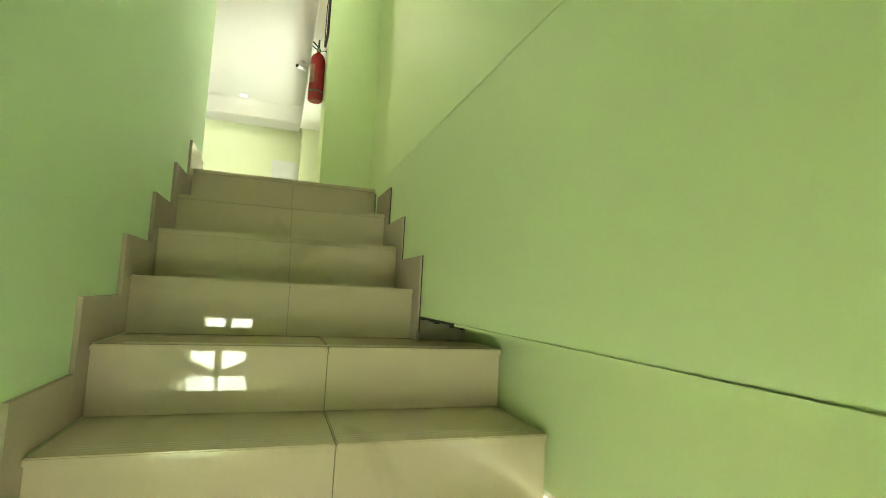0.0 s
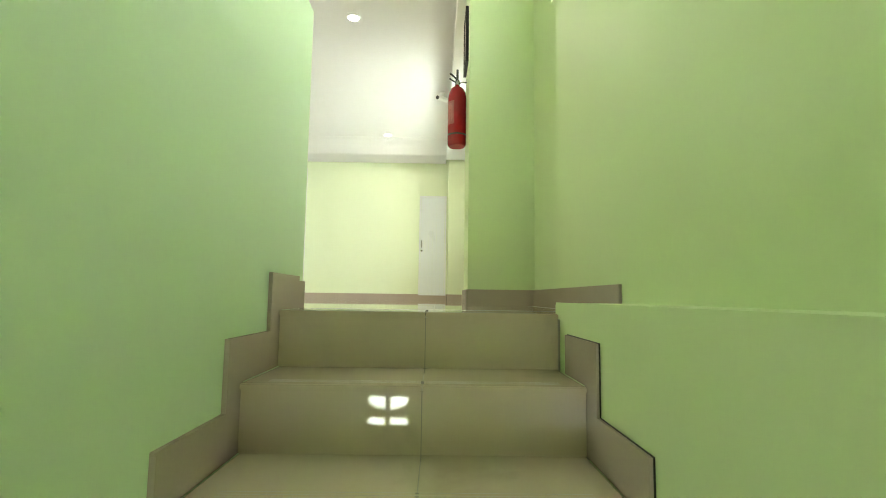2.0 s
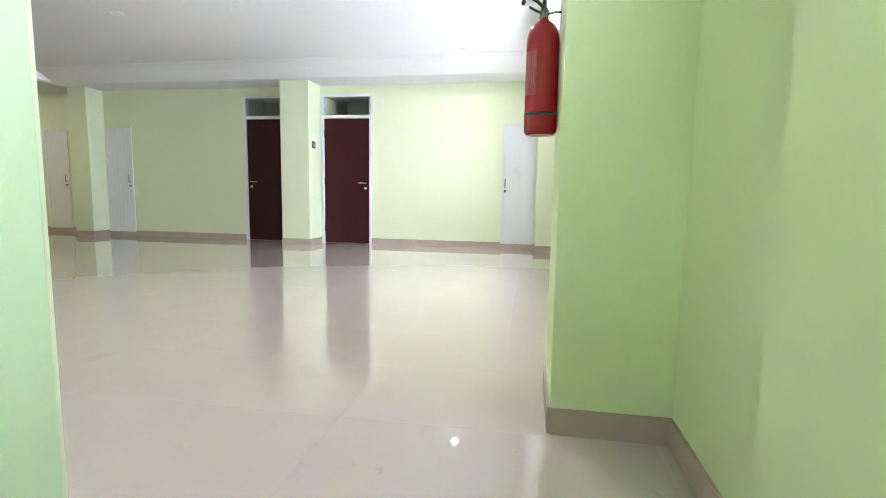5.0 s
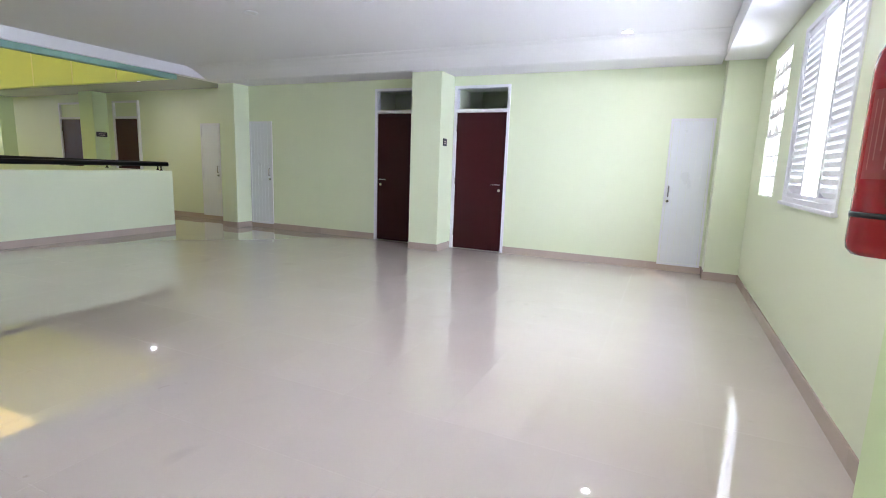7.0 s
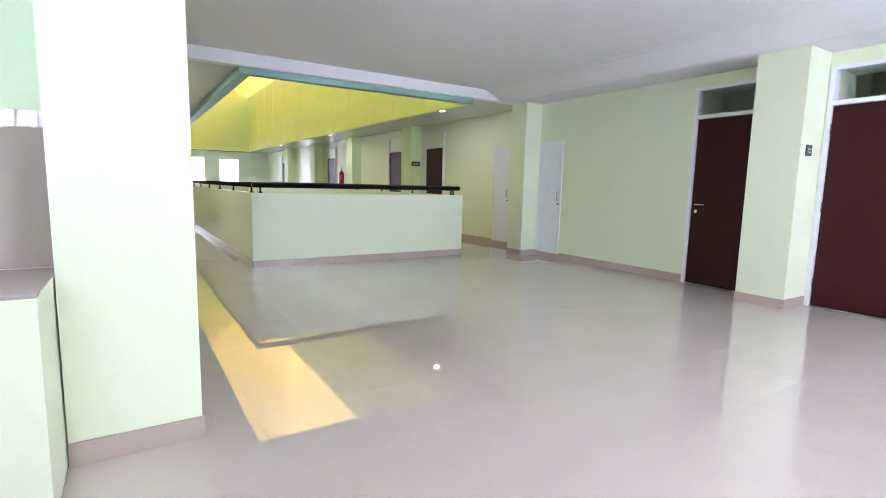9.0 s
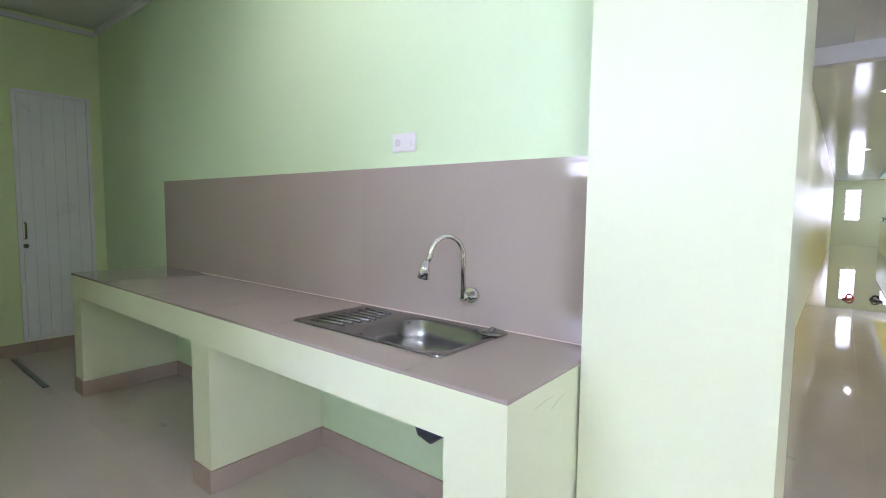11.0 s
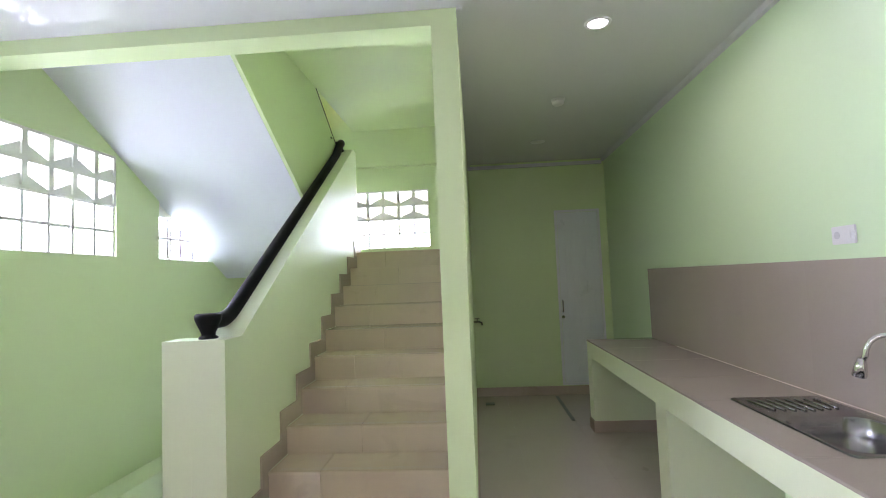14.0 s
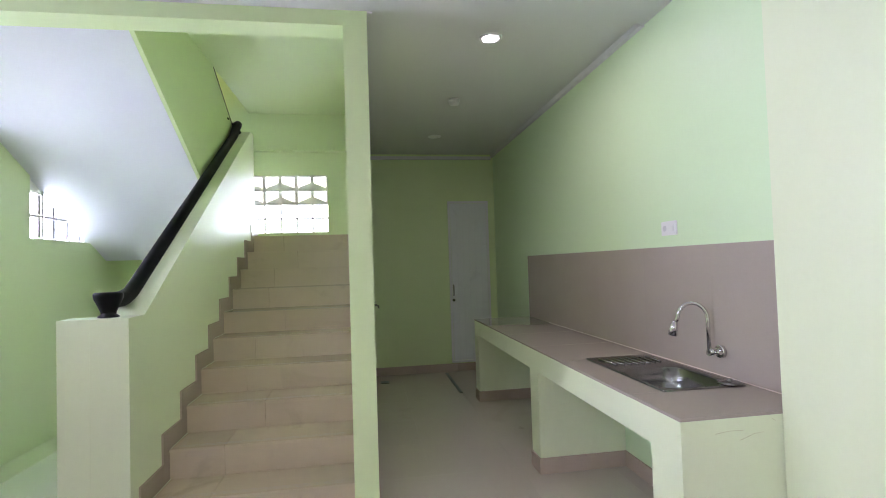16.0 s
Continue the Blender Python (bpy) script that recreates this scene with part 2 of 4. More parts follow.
# openings
WIN_E1 = (-0.88, 1.04, 1.70, 2.473)
WIN_E2 = (-2.35, -1.391, 1.70, 2.473)
WIN_E3 = (-2.35, -1.391, -1.80, -1.027)
WIN_S2 = (0.09, 1.441, -1.51, -0.79)
WIN_HB = (5.90, 6.665, 1.09, 2.434)
WIN_HL = (3.95, 5.39, 1.09, 2.40)
WIN_S = (0.09, 1.441, 1.84, 2.56)
wall("wall_stair_east", "x", EX, EX + 0.25, SY - 0.25, 1.545, -2.2, 4.9, [WIN_E1, WIN_E2, WIN_E3], label="lime green stair wall with glass-block windows")
wall("wall_hall_east", "x", HX, HX + 0.25, 1.62, NCY + 0.3, -0.3, CZ + 0.2, [WIN_HB, WIN_HL], label="lime green hall wall with shuttered window", material=HALL_PAINT)
wall("wall_stair_south", "y", SY - 0.25, SY, DW0, EX, -2.2, 4.9, [WIN_S, WIN_S2], label="lime green landing wall with glass-block window")
wall("wall_pantry_south", "y", SY - 0.25, SY, KX - 0.2, DW0, -0.3, CZ + 0.2)
wall("wall_pantry_west", "x", KX - 0.2, KX, SY, 1.362, -0.3, CZ + 0.2, material=LIME_COOL_LIT)
wall("wall_divider", "x", DW0, DW1, SY, 0.287, -2.2, 3.5, label="slim lime green wall between stairs and pantry")
wall("column_pantry", "x", KX - 0.2, COLX, 1.362, 1.863, -0.3, CZ + 0.2, label="lime green square column beside the worktop", material=HALL_PAINT)
wall("pilaster_stair", "x", 1.85, EX + 0.2, 1.545, 2.0, -0.3, CZ + 0.2, label="lime green pilaster at the stair head")
NE_HOLES = [(-3.14, -2.3, 0.0, 2.47), (-1.725, -0.847, 0.0, 2.47)]
wall("wall_north", "y", NY, NCY + 0.3, -6.29, HX, -0.3, CZ + 0.2, NE_HOLES, label="pale lime green hall wall with doors", material=HALL_PAINT)
wall("column_north", "y", 7.25, NY, -2.22, -1.74, -0.3, 2.61, label="pale lime green square column between two doors", material=HALL_PAINT)
wall("column_north_east", "y", 7.35, NY, 1.85, HX, -0.3, CZ, label="pale lime green corner column", material=HALL_PAINT)
wall("column_north_west", "y", 7.37, NY, -6.29, -5.915, -0.3, CZ + 0.2, label="pale lime green square column at the corridor", material=HALL_PAINT)
wall("wall_room_behind", "y", NCY + 1.6, NCY + 1.8, -6.9, HX, -0.3, CZ + 0.2, label="plain pale wall of the rooms behind")

for nm, b in (("ceiling_rooms", (-6.9, HX, NCY + 0.3, NCY + 1.6, CZ, CZ + 0.1)), ("floor_rooms", (-6.9, HX, NCY + 0.3, NCY + 1.6, -0.1, 0.0))):
    bm = bmesh.new()
    box(bm, *b)
    solid(nm, bm, WHITE, label="plain surface of the dim rooms behind", category="room", kind="structure")
for k, x in enumerate((-6.9, -2.1, HX - 0.1)):
    wall("wall_room_side", "x", x, x + 0.1, NCY + 0.3, NCY + 1.6, 0.0, CZ, label="plain pale wall of the rooms behind")

# wall between the flights, with its sloping top
bm = bmesh.new()
prism(bm, [(0.292, -2.2), (0.292, 1.172), (0.11, 1.172), (-2.49, 2.87), (-2.62, 2.87), (-2.62, -2.2)], "x", CW0, 1.0)
solid("wall_between_flights", bm, HALL_PAINT, label="lime green stair parapet with sloping top", **ST)
bm = bmesh.new()
prism(bm, [(0.285, -2.2), (0.285, 1.1715), (0.15, 1.1715), (-2.45, -0.50), (-2.62, -0.55), (-2.62, -2.2)], "x", 1.0002, CW1)
solid("wall_lower_parapet", bm, LIME_COOL_LIT, label="lime green parapet sloping down along the lower flight", **ST)
bm = bmesh.new()
box(bm, 1.0004, CW1, 0.2852, 0.292, -0.02, 1.172)
solid("wall_post_face", bm, HALL_PAINT, label="pale lime green end face of the stair parapet", **ST)
# ledge beam along the lower flight
bm = bmesh.new()
box(bm, 2.05, EX + 0.05, SY, 0.075, -0.62, 0.035)
ledge = solid("wall_ledge_beam", bm, LIME, bevel=0.006, label="lime green ledge beam along the stair wall", **ST)
# ragged dark strip that paints in the shadow under the beam
rng = random.Random(5)
bm = bmesh.new()
y = -0.80
while y > -1.32:
    step = rng.uniform(0.015, 0.05)
    box(bm, 2.0485, 2.062, y - step, y, -0.622 - rng.uniform(0.0, 0.008), -0.617)
    y -= step
# thin lips added to draw the ledge's shading lines as shape
bm2 = bmesh.new()
box(bm2, 2.0492, 2.058, SY + 0.01, 0.06, 0.028, 0.0362)
box(bm2, 2.0480, 2.06, SY + 0.01, -1.30, -0.6235, -0.617)
part("top_lip", bm2, LIME, ledge, "raised plaster edge added to draw the shading line")
part("plaster_lip", bm, JOINT_SHADOW, ledge, "ragged dark edge, painted-in shadow under the beam")
# soffit and slab of the flight that goes on up
def soffit_z(y):
    return 2.606 + 0.58 * (y + 0.7)
bm = bmesh.new()
prism(bm, [(-2.55, soffit_z(-2.55)), (0.8, soffit_z(0.8)), (0.8, soffit_z(0.8) + 0.2), (-2.55, soffit_z(-2.55) + 0.2)], "x", 1.03, EX + 0.05)
solid("ceiling_flight_soffit", bm, SOFFIT, label="smooth white underside of the upper flight", category="soffit", kind="structure")
bm = bmesh.new()
prism(bm, [(-2.55, soffit_z(-2.55)), (0.12, soffit_z(0.12)), (0.12, soffit_z(0.12) + 1.35), (-2.55, soffit_z(-2.55) + 1.35)], "x", 1.0, 1.028)
solid("wall_upper_parapet", bm, LIME, label="lime green parapet of the upper flight", **ST)
# upper mid landing slab
bm = bmesh.new()
box(bm, DW1, EX, SY, -2.51, 1.57, 1.722)
solid("floor_mid_landing", bm, LIME, label="concrete half landing", category="landing", kind="structure")
bm = bmesh.new()
box(bm, DW1, EX, SY, -2.50, -1.95, -1.75)
solid("floor_lower_landing", bm, STAIR_TILE, label="beige tiled lower half landing", category="landing", kind="structure")
bm = bmesh.new()
box(bm, DW1, 1.0, SY, 0.12, 3.305, 3.5)
solid("ceiling_stair", bm, LIME, label="lime green ceiling over the stairs", category="ceiling", kind="structure")
bm = bmesh.new()
box(bm, DW1, EX, SY - 0.2, 0.285, 4.9, 5.1)
solid("ceiling_stair_top", bm, LIME, label="plain ceiling high over the stairs", category="ceiling", kind="structure")
wall("wall_stair_upper", "y", 0.285, 0.45, DW0, EX, 3.0, 5.1, label="plain wall above the stair opening")
wall("wall_stair_core", "y", 0.10, 0.285, CW1, EX + 0.1, -2.2, -0.03, label="plain wall under the landing")
bm = bmesh.new()
box(bm, DW1, 1.0, SY, -3.25, 2.85, 3.305)
solid("beam_landing", bm, LIME, label="lime green beam above the landing window", category="beam", kind="structure")
bm = bmesh.new()
box(bm, DW1, EX, 0.12, 0.283, 2.718, 3.1)
solid("beam_stair_opening", bm, LIME, label="pale lime green beam across the stair opening", category="beam", kind="structure")

# ceilings
def slab(name, x0, x1, y0, y1, z0, z1, material, label):
    bm = bmesh.new()
    box(bm, x0, x1, y0, y1, z0, z1)
    return solid(name, bm, material, label=label, category="ceiling", kind="structure")
slab("ceiling_hall", -6.30, HX, 1.95, NY + 0.3, CZ, CZ + 0.15, WHITE, "plain white gypsum ceiling")
slab("ceiling_landing", DW0, EX, 0.285, 1.95, CZ, CZ + 0.15, PANEL, "glossy white panel ceiling")
slab("ceiling_pantry", KX, DW0, SY, 0.285, CZ + 0.03, CZ + 0.15, PANEL, "glossy white panel ceiling")
slab("ceiling_pantry_front", -6.30, DW0, 0.285, 1.95, CZ, CZ + 0.15, PANEL, "glossy white panel ceiling")
slab("beam_east", 1.80, HX, 2.0, 7.35, 2.58, CZ, WHITE, "white boxed beam along the window wall")
slab("beam_west", VX + 0.02, -6.30, SCY, 7.37, 2.64, CZ + 0.15, WHITE, "white boxed beam before the light well")
bm = bmesh.new()
prism(bm, [(NY, 2.61), (7.22, 2.61), (7.16, 2.62), (7.08, 2.66), (6.95, 2.73), (6.84, 2.775), (6.76, 2.79), (6.74, CZ), (NY, CZ)], "x", -6.30, 1.80)
solid("cornice_north", bm, WHITE, label="white gypsum cove along the far wall", category="cornice", kind="structure")
# thin white edging round the pantry ceiling
for nm, b in (("trim_pantry_west", (KX, KX + 0.03, SY, 0.285, CZ - 0.01, CZ + 0.03)), ("trim_pantry_south", (KX + 0.03, DW0, SY, SY + 0.03, CZ - 0.04, CZ)),
              ("trim_pantry_east", (DW0 - 0.03, DW0, SY + 0.03, 0.285, CZ - 0.01, CZ + 0.03))):
    bm = bmesh.new()
    box(bm, *b)
    solid(nm, bm, PANEL, label="thin white ceiling edging", category="trim", kind="structure")

# light well and corridors
def wellwall(name, b, material, label):
    bm = bmesh.new()
    box(bm, *b)
    return solid(name, bm, material, label=label, **ST)
slab("ceiling_corridor_north", FARX, VX + 0.02, VY1 + 0.1, NCY, 2.66, 2.85, PANEL, "glossy pale corridor ceiling panels")
slab("ceiling_corridor_south", FARX, VX + 0.02, SCY, VY0 - 0.12, 2.66, 2.85, PANEL, "glossy pale corridor ceiling panels")
slab("ceiling_corridor_far", FARX, -24.0, VY0 - 0.12, VY1 + 0.1, 2.66, 2.85, PANEL, "glossy pale corridor ceiling panels")
well_north = wellwall("wall_well_north", (-24.0, VX + 0.09, VY1, VY1 + 0.1, 2.56, 5.0), LIME_DEEP, "yellow-green upper parapet wall of the light well")
# unseen top raised to 7.3 to keep the sun off the north wall
wellwall("wall_well_south", (-24.0, VX, VY0 - 0.12, VY0, 2.56, 7.3), LIME_DEEP, "yellow-green upper wall of the light well")
wellwall("wall_well_west", (-23.99, -23.9, VY0 - 0.10, VY1 + 0.05, 2.53, 5.0), LIME_DEEP, "sunlit yellow-green end wall of the light well")
for k in range(13):
    boxpart("rib", (-7.80 - 1.29 * k, -7.77 - 1.29 * k, VY1 - 0.008, VY1 - 0.001, 2.565, 4.98), RIB, well_north, "pale yellow upright rib")
# unseen walls, added and raised so the floor mirrors gold instead of sky
wellwall("wall_upper_west", (-24.2, -24.02, VY0 - 0.1, NCY + 0.04, 5.0, 17.0), WELL_TOP, "unseen gold end wall above the well, added for floor reflections")
wellwall("wall_upper_corridor", (FARX - 18.0, VX + 2.0, NCY + 0.05, NCY + 0.25, 3.05, 17.0), WELL_TOP, "unseen tall gold wall of the storey above, for floor reflections")
wellwall("wall_well_east", (VX, VX + 0.018, VY0, VY1, 2.70, 5.0), LIME_DEEP, "yellow-green upper wall of the light well")
wellwall("trim_well_fascia", (VX - 0.03, VX + 0.10, VY0 - 0.13, VY1 + 0.11, 2.555, 2.638), TEAL, "teal painted fascia at the ceiling opening")
wellwall("trim_well_fascia_south", (-24.0, VX - 0.03, VY0 - 0.13, VY0 + 0.02, 2.555, 2.66), TEAL, "teal painted fascia at the ceiling opening")
wall("wall_corridor_north", "y", NCY, NCY + 0.25, FARX, -6.29, -0.3, 3.0, material=HALL_PAINT)
wall("wall_corridor_south", "y", SCY - 0.2, SCY, FARX, KX - 0.2, -0.3, 3.0, material=HALL_PAINT)
FAR_WIN = [(2.0, 2.55, 1.0, 2.3), (3.3, 5.0, 0.9, 2.35), (5.6, 6.6, 1.0, 2.3)]
wall("wall_corridor_far", "x", FARX - 0.2, FARX, SCY - 0.2, NCY + 0.25, -0.3, 3.0, FAR_WIN, material=HALL_PAINT)
# lower storey of the well, closing it below
wellwall("floor_well_bottom", (-24.2, VX + 0.2, VY0 - 0.2, VY1 + 0.2, -3.7, -3.5), FLOOR_TILE, "tiled floor at the bottom of the light well")

# light-well parapets
for nm, b in (("wall_parapet_east", (VX - 0.12, VX, VY0, VY1, -3.5, 1.03)), ("wall_parapet_south", (-24.0, VX - 0.12, VY0, VY0 + 0.12, -3.5, 1.03)),
              ("wall_parapet_north", (-24.0, VX - 0.12, VY1 - 0.12, VY1, -3.5, 1.03)), ("wall_parapet_west", (-24.0, -23.88, VY0 + 0.12, VY1 - 0.12, -3.5, 1.03))):
    wellwall(nm, b, HALL_PAINT, "pale lime green parapet round the light well")


def rail_run(label, points, posts, radius=0.037):
    bm = bmesh.new()
    tube(bm, points, radius, 12)
    th = empty("handrail", pose(*points[0]), label=label, category="handrail")
    ob = part("bar", bm, RAIL, th)
    ob.matrix_parent_inverse = th.matrix_world.inverted()
    for p in posts:
        bm = bmesh.new()
        lathe(bm, [(0.030, 0), (0.030, 0.006), (0.014, 0.02), (0.012, 0.075), (0.016, 0.10)], p, 10)
        ob = part("post", bm, RAIL, th)
        ob.matrix_parent_inverse = th.matrix_world.inverted()
    return th


xm = VX - 0.06
rail_run("black round handrail on the light-well parapet", [(xm, VY0 + 0.02, 1.14), (xm, VY1 - 0.04, 1.14)], [(xm, VY0 + 0.13, 1.03), (xm, VY1 - 0.16, 1.03)])
ym = VY0 + 0.06
rail_run("black round handrail on the light-well parapet", [(xm, ym, 1.14), (-23.9, ym, 1.14)], [(-6.75 - k * 1.4, ym, 1.03) for k in range(13)])
ym = VY1 - 0.06
rail_run("black round handrail on the light-well parapet", [(xm, ym, 1.14), (-23.9, ym, 1.14)], [(-6.75 - k * 1.4, ym, 1.03) for k in range(13)])


# bright distance outside the windows
for nm, b in (("backdrop_east", (4.2, 4.3, -6.0, 10.0, -4.0, 5.0)), ("backdrop_south", (-2.5, 4.2, -6.1, -6.0, -4.0, 5.0))):
    bm = bmesh.new()
    box(bm, *b)
    solid(nm, bm, BACKDROP, label="pale bright overcast distance outside", category="backdrop", kind="structure")
bm = bmesh.new()
box(bm, FARX - 3, FARX - 2.9, -2.0, 12.0, -2.0, 5.0)
solid("backdrop_west", bm, BACKDROP, label="pale bright overcast distance outside", category="backdrop", kind="structure")

# ---- doors ----
def lever(parent, x, y, z, side):
    """Chrome lever handle with its plate; side is the way the lever points along x."""
    bm = bmesh.new()
    tube(bm, [(x, y, z), (x, y - 0.045, z), (x + side * 0.02, y - 0.055, z), (x + side * 0.125, y - 0.05, z)], 0.009, 8)
    lathe(bm, [(0.024, -0.004), (0.024, 0.004)], (x, y - 0.004, z), 12)
    h = part("door_handle", bm, CHROME, parent, "chrome lever handle")
    bm = bmesh.new()
    tube(bm, [(x, y, z - 0.085), (x, y - 0.012, z - 0.085)], 0.022, 12)
    part("lock", bm, CHROME, parent)
    return h


def wood_door(name, x0, x1, y, handle, label):
    th = empty(name, Matrix.Identity(4), label=label, category="door", kind="structure")
    f = 0.04
    bm = bmesh.new()
    box(bm, x0 - f, x0, y - 0.02, y + 0.10, 0, 2.47)
    box(bm, x1, x1 + f, y - 0.02, y + 0.10, 0, 2.47)
    box(bm, x0, x1, y - 0.02, y + 0.10, 2.43, 2.47)
    box(bm, x0, x1, y - 0.02, y + 0.10, 2.085, 2.13)
    part("frame", bm, TRIM, th, "white painted frame")
    boxpart("leaf", (x0 + 0.004, x1 - 0.004, y + 0.01, y + 0.05, 0.008, 2.08), WOOD, th, "dark red-brown wooden leaf", 0.003)
    ob = boxpart("transom_pane", (x0, x1, y + 0.035, y + 0.041, 2.13, 2.43), PANE, th, "clear glass transom")
    ob.visible_shadow = False
    hx = x1 - 0.07 if handle > 0 else x0 + 0.07
    lever(th, hx, y + 0.01, 1.02, -handle)
    for z in (0.25, 1.05, 1.85):
        bm = bmesh.new()
        xx = x0 + 0.004 if handle > 0 else x1 - 0.004
        tube(bm, [(xx, y + 0.005, z - 0.05), (xx, y + 0.005, z + 0.05)], 0.008, 8)
        part("hinge", bm, STEEL, th)
    return th


wood_door("door_1", -1.685, -0.887, NY, 1, "closed dark red-brown wooden door with glass transom")
wood_door("door_2", -3.10, -2.34, NY, -1, "closed dark red-brown wooden door beside the column")


def panel_door(name, x0, x1, y, z0, z1, face, hx, label):
    """White shaft door; face -1 looks to lower y, +1 to higher y."""
    th = empty(name, Matrix.Identity(4), label=label, category="door", kind="structure")
    f, d = 0.028, 0.018 * face
    a, b = sorted((y, y + d))
    bm = bmesh.new()
    box(bm, x0, x0 + f, a, b, z0, z1)
    box(bm, x1 - f, x1, a, b, z0, z1)
    box(bm, x0 + f, x1 - f, a, b, z1 - f, z1)
    box(bm, x0 + f, x1 - f, a, b, z0, z0 + f)
    part("frame", bm, TRIM, th)
    n = 6
    w = (x1 - x0 - 2 * f - 0.008) / n
    for k in range(n):
        a, b = sorted((y, y + d * 0.6))
        boxpart("board", (x0 + f + 0.004 + k * w, x0 + f + 0.004 + (k + 1) * w - 0.0015, a, b, z0 + f + 0.004, z1 - f - 0.004), PVC_DOOR, th)
    bm = bmesh.new()
    yy = y + d
    tube(bm, [(hx, yy, 0.98), (hx, yy + 0.03 * face, 0.985), (hx, yy + 0.03 * face, 1.11), (hx, yy, 1.115)], 0.008, 8)
    part("handle", bm, STEEL, th, "slim grey pull handle")
    bm = bmesh.new()
    tube(bm, [(hx, y, 0.92), (hx, yy + 0.02 * face, 0.92)], 0.018, 10)
    part("lock", bm, STEEL, th)
    return th


panel_door("door_3", 1.31, 1.82, NY, 0.08, 1.97, -1, 1.36, "narrow white panel shaft door, closed")
panel_door("door_4", -5.90, -5.36, NY, 0.08, 1.97, -1, -5.42, "narrow white panel shaft door, closed")
panel_door("door_5", -1.975, -1.435, SY, 0.11, 2.21, 1, -1.48, "narrow white panel door in the pantry, closed")

# corridor doors, columns and signs
for x in (-10.33, -17.6, -24.0):
    wood_door("door_6", x, x + 0.8, NCY - 0.03, -1, "closed dark wooden corridor door with transom")
for x in (-12.4, -19.6):
    wood_door("door_7", x, x + 0.8, NCY - 0.03, 1, "closed dark wooden corridor door with transom")
for x in (-10.87, -14.75, -18.5, -22.3):
    wall("column_corridor", "y", NCY - 0.32, NCY, x - 0.25, x + 0.25, -0.1, 2.66, label="pale green square corridor column")


# ---- glass-block and vent-block windows ----
def vent_block(flip, w, h, d):
    """A square cement block, open above a slanting sill, across local x, deep in y."""
    bm = bmesh.new()
    t = 0.020
    box(bm, 0, t, 0, d, 0, h)
    box(bm, w - t, w, 0, d, 0, h)
    box(bm, t, w - t, 0, d, h - t, h)
    a, b = (0.14 * h, 0.52 * h) if flip else (0.52 * h, 0.14 * h)
    prism(bm, [(t, 0), (w - t, 0), (w - t, b), (t, a)], "y", d * 0.15, d * 0.8)
    box(bm, t, w - t, 0, d * 0.15, 0, t)
    box(bm, t, w - t, d * 0.8, d, 0, t)
    return finish("vent_block", bm, LIME_PALE)


def glass_block(w, h, d):
    bm = bmesh.new()
    box(bm, 0.009, w - 0.009, 0.02, d - 0.02, 0.009, h - 0.009)
    return finish("glass_block", bm, BLOCK_GLASS, 0.006)


LIME_PALE = mat("pale vent block paint", (0.84, 0.84, 0.78), 0.6, vary=0.05, bump=0.2, bump_scale=90)


def block_window(name, m, cols, vent_rows, glass_rows, w, h, label):
    """Local x runs along the wall, y out through it, z up."""
    th = empty(name, m, label=label, category="window", kind="structure")
    d = 0.10
    vents = [vent_block(False, w, h, d), vent_block(True, w, h, d)]
    gb = glass_block(w, h, d)
    total = vent_rows + glass_rows
    for r in range(total):
        for c in range(cols):
            isglass = r < glass_rows
            ob = new("glass_block" if isglass else "vent_block", gb if isglass else vents[c % 2])
            ob.parent = th
            ob.location = (c * w, 0, r * h)
            if isglass:
                ob.visible_shadow = False
    bm = bmesh.new()
    for r in range(glass_rows + 1):
        box(bm, 0, cols * w, 0.015, d - 0.015, max(0, r * h - 0.009), r * h + (0.009 if r < glass_rows else 0))
    for c in range(cols + 1):
        box(bm, max(0, c * w - 0.009), min(cols * w, c * w + 0.009), 0.0152, d - 0.0152, 0, glass_rows * h)
    part("mortar", bm, LIME_PALE, th)
    return th


def east(x, hole):
    """Pose that lays local x along +y reversed, so that local y looks out to the east."""
    return Matrix(((0, 1, 0, x), (-1, 0, 0, hole[1]), (0, 0, 1, hole[2]), (0, 0, 0, 1)))


block_window("window_1", east(EX + 0.006, WIN_E1), 10, 2, 2, 0.192, 0.19325, "stair window of two rows of vent blocks over glass blocks")
block_window("window_2", east(EX + 0.006, WIN_E2), 5, 2, 2, 0.1918, 0.19325, "stair window of vent blocks over glass blocks, cut by the soffit")
block_window("window_3", Matrix(((-1, 0, 0, WIN_S[1]), (0, -1, 0, SY - 0.006), (0, 0, 1, WIN_S[2]), (0, 0, 0, 1))), 7, 2, 2, 0.193, 0.18, "landing window of vent blocks over glass blocks")
block_window("window_7", Matrix(((-1, 0, 0, WIN_S2[1]), (0, -1, 0, SY - 0.006), (0, 0, 1, WIN_S2[2]), (0, 0, 0, 1))), 7, 2, 2, 0.193, 0.18, "lower landing window of vent blocks over glass blocks")
block_window("window_8", east(EX + 0.006, WIN_E3), 5, 2, 2, 0.1918, 0.19325, "lower stair window of vent blocks over glass blocks")
block_window("window_4", east(HX + 0.006, WIN_HB), 4, 4, 3, 0.19125, 0.192, "hall window of vent blocks over glass blocks")


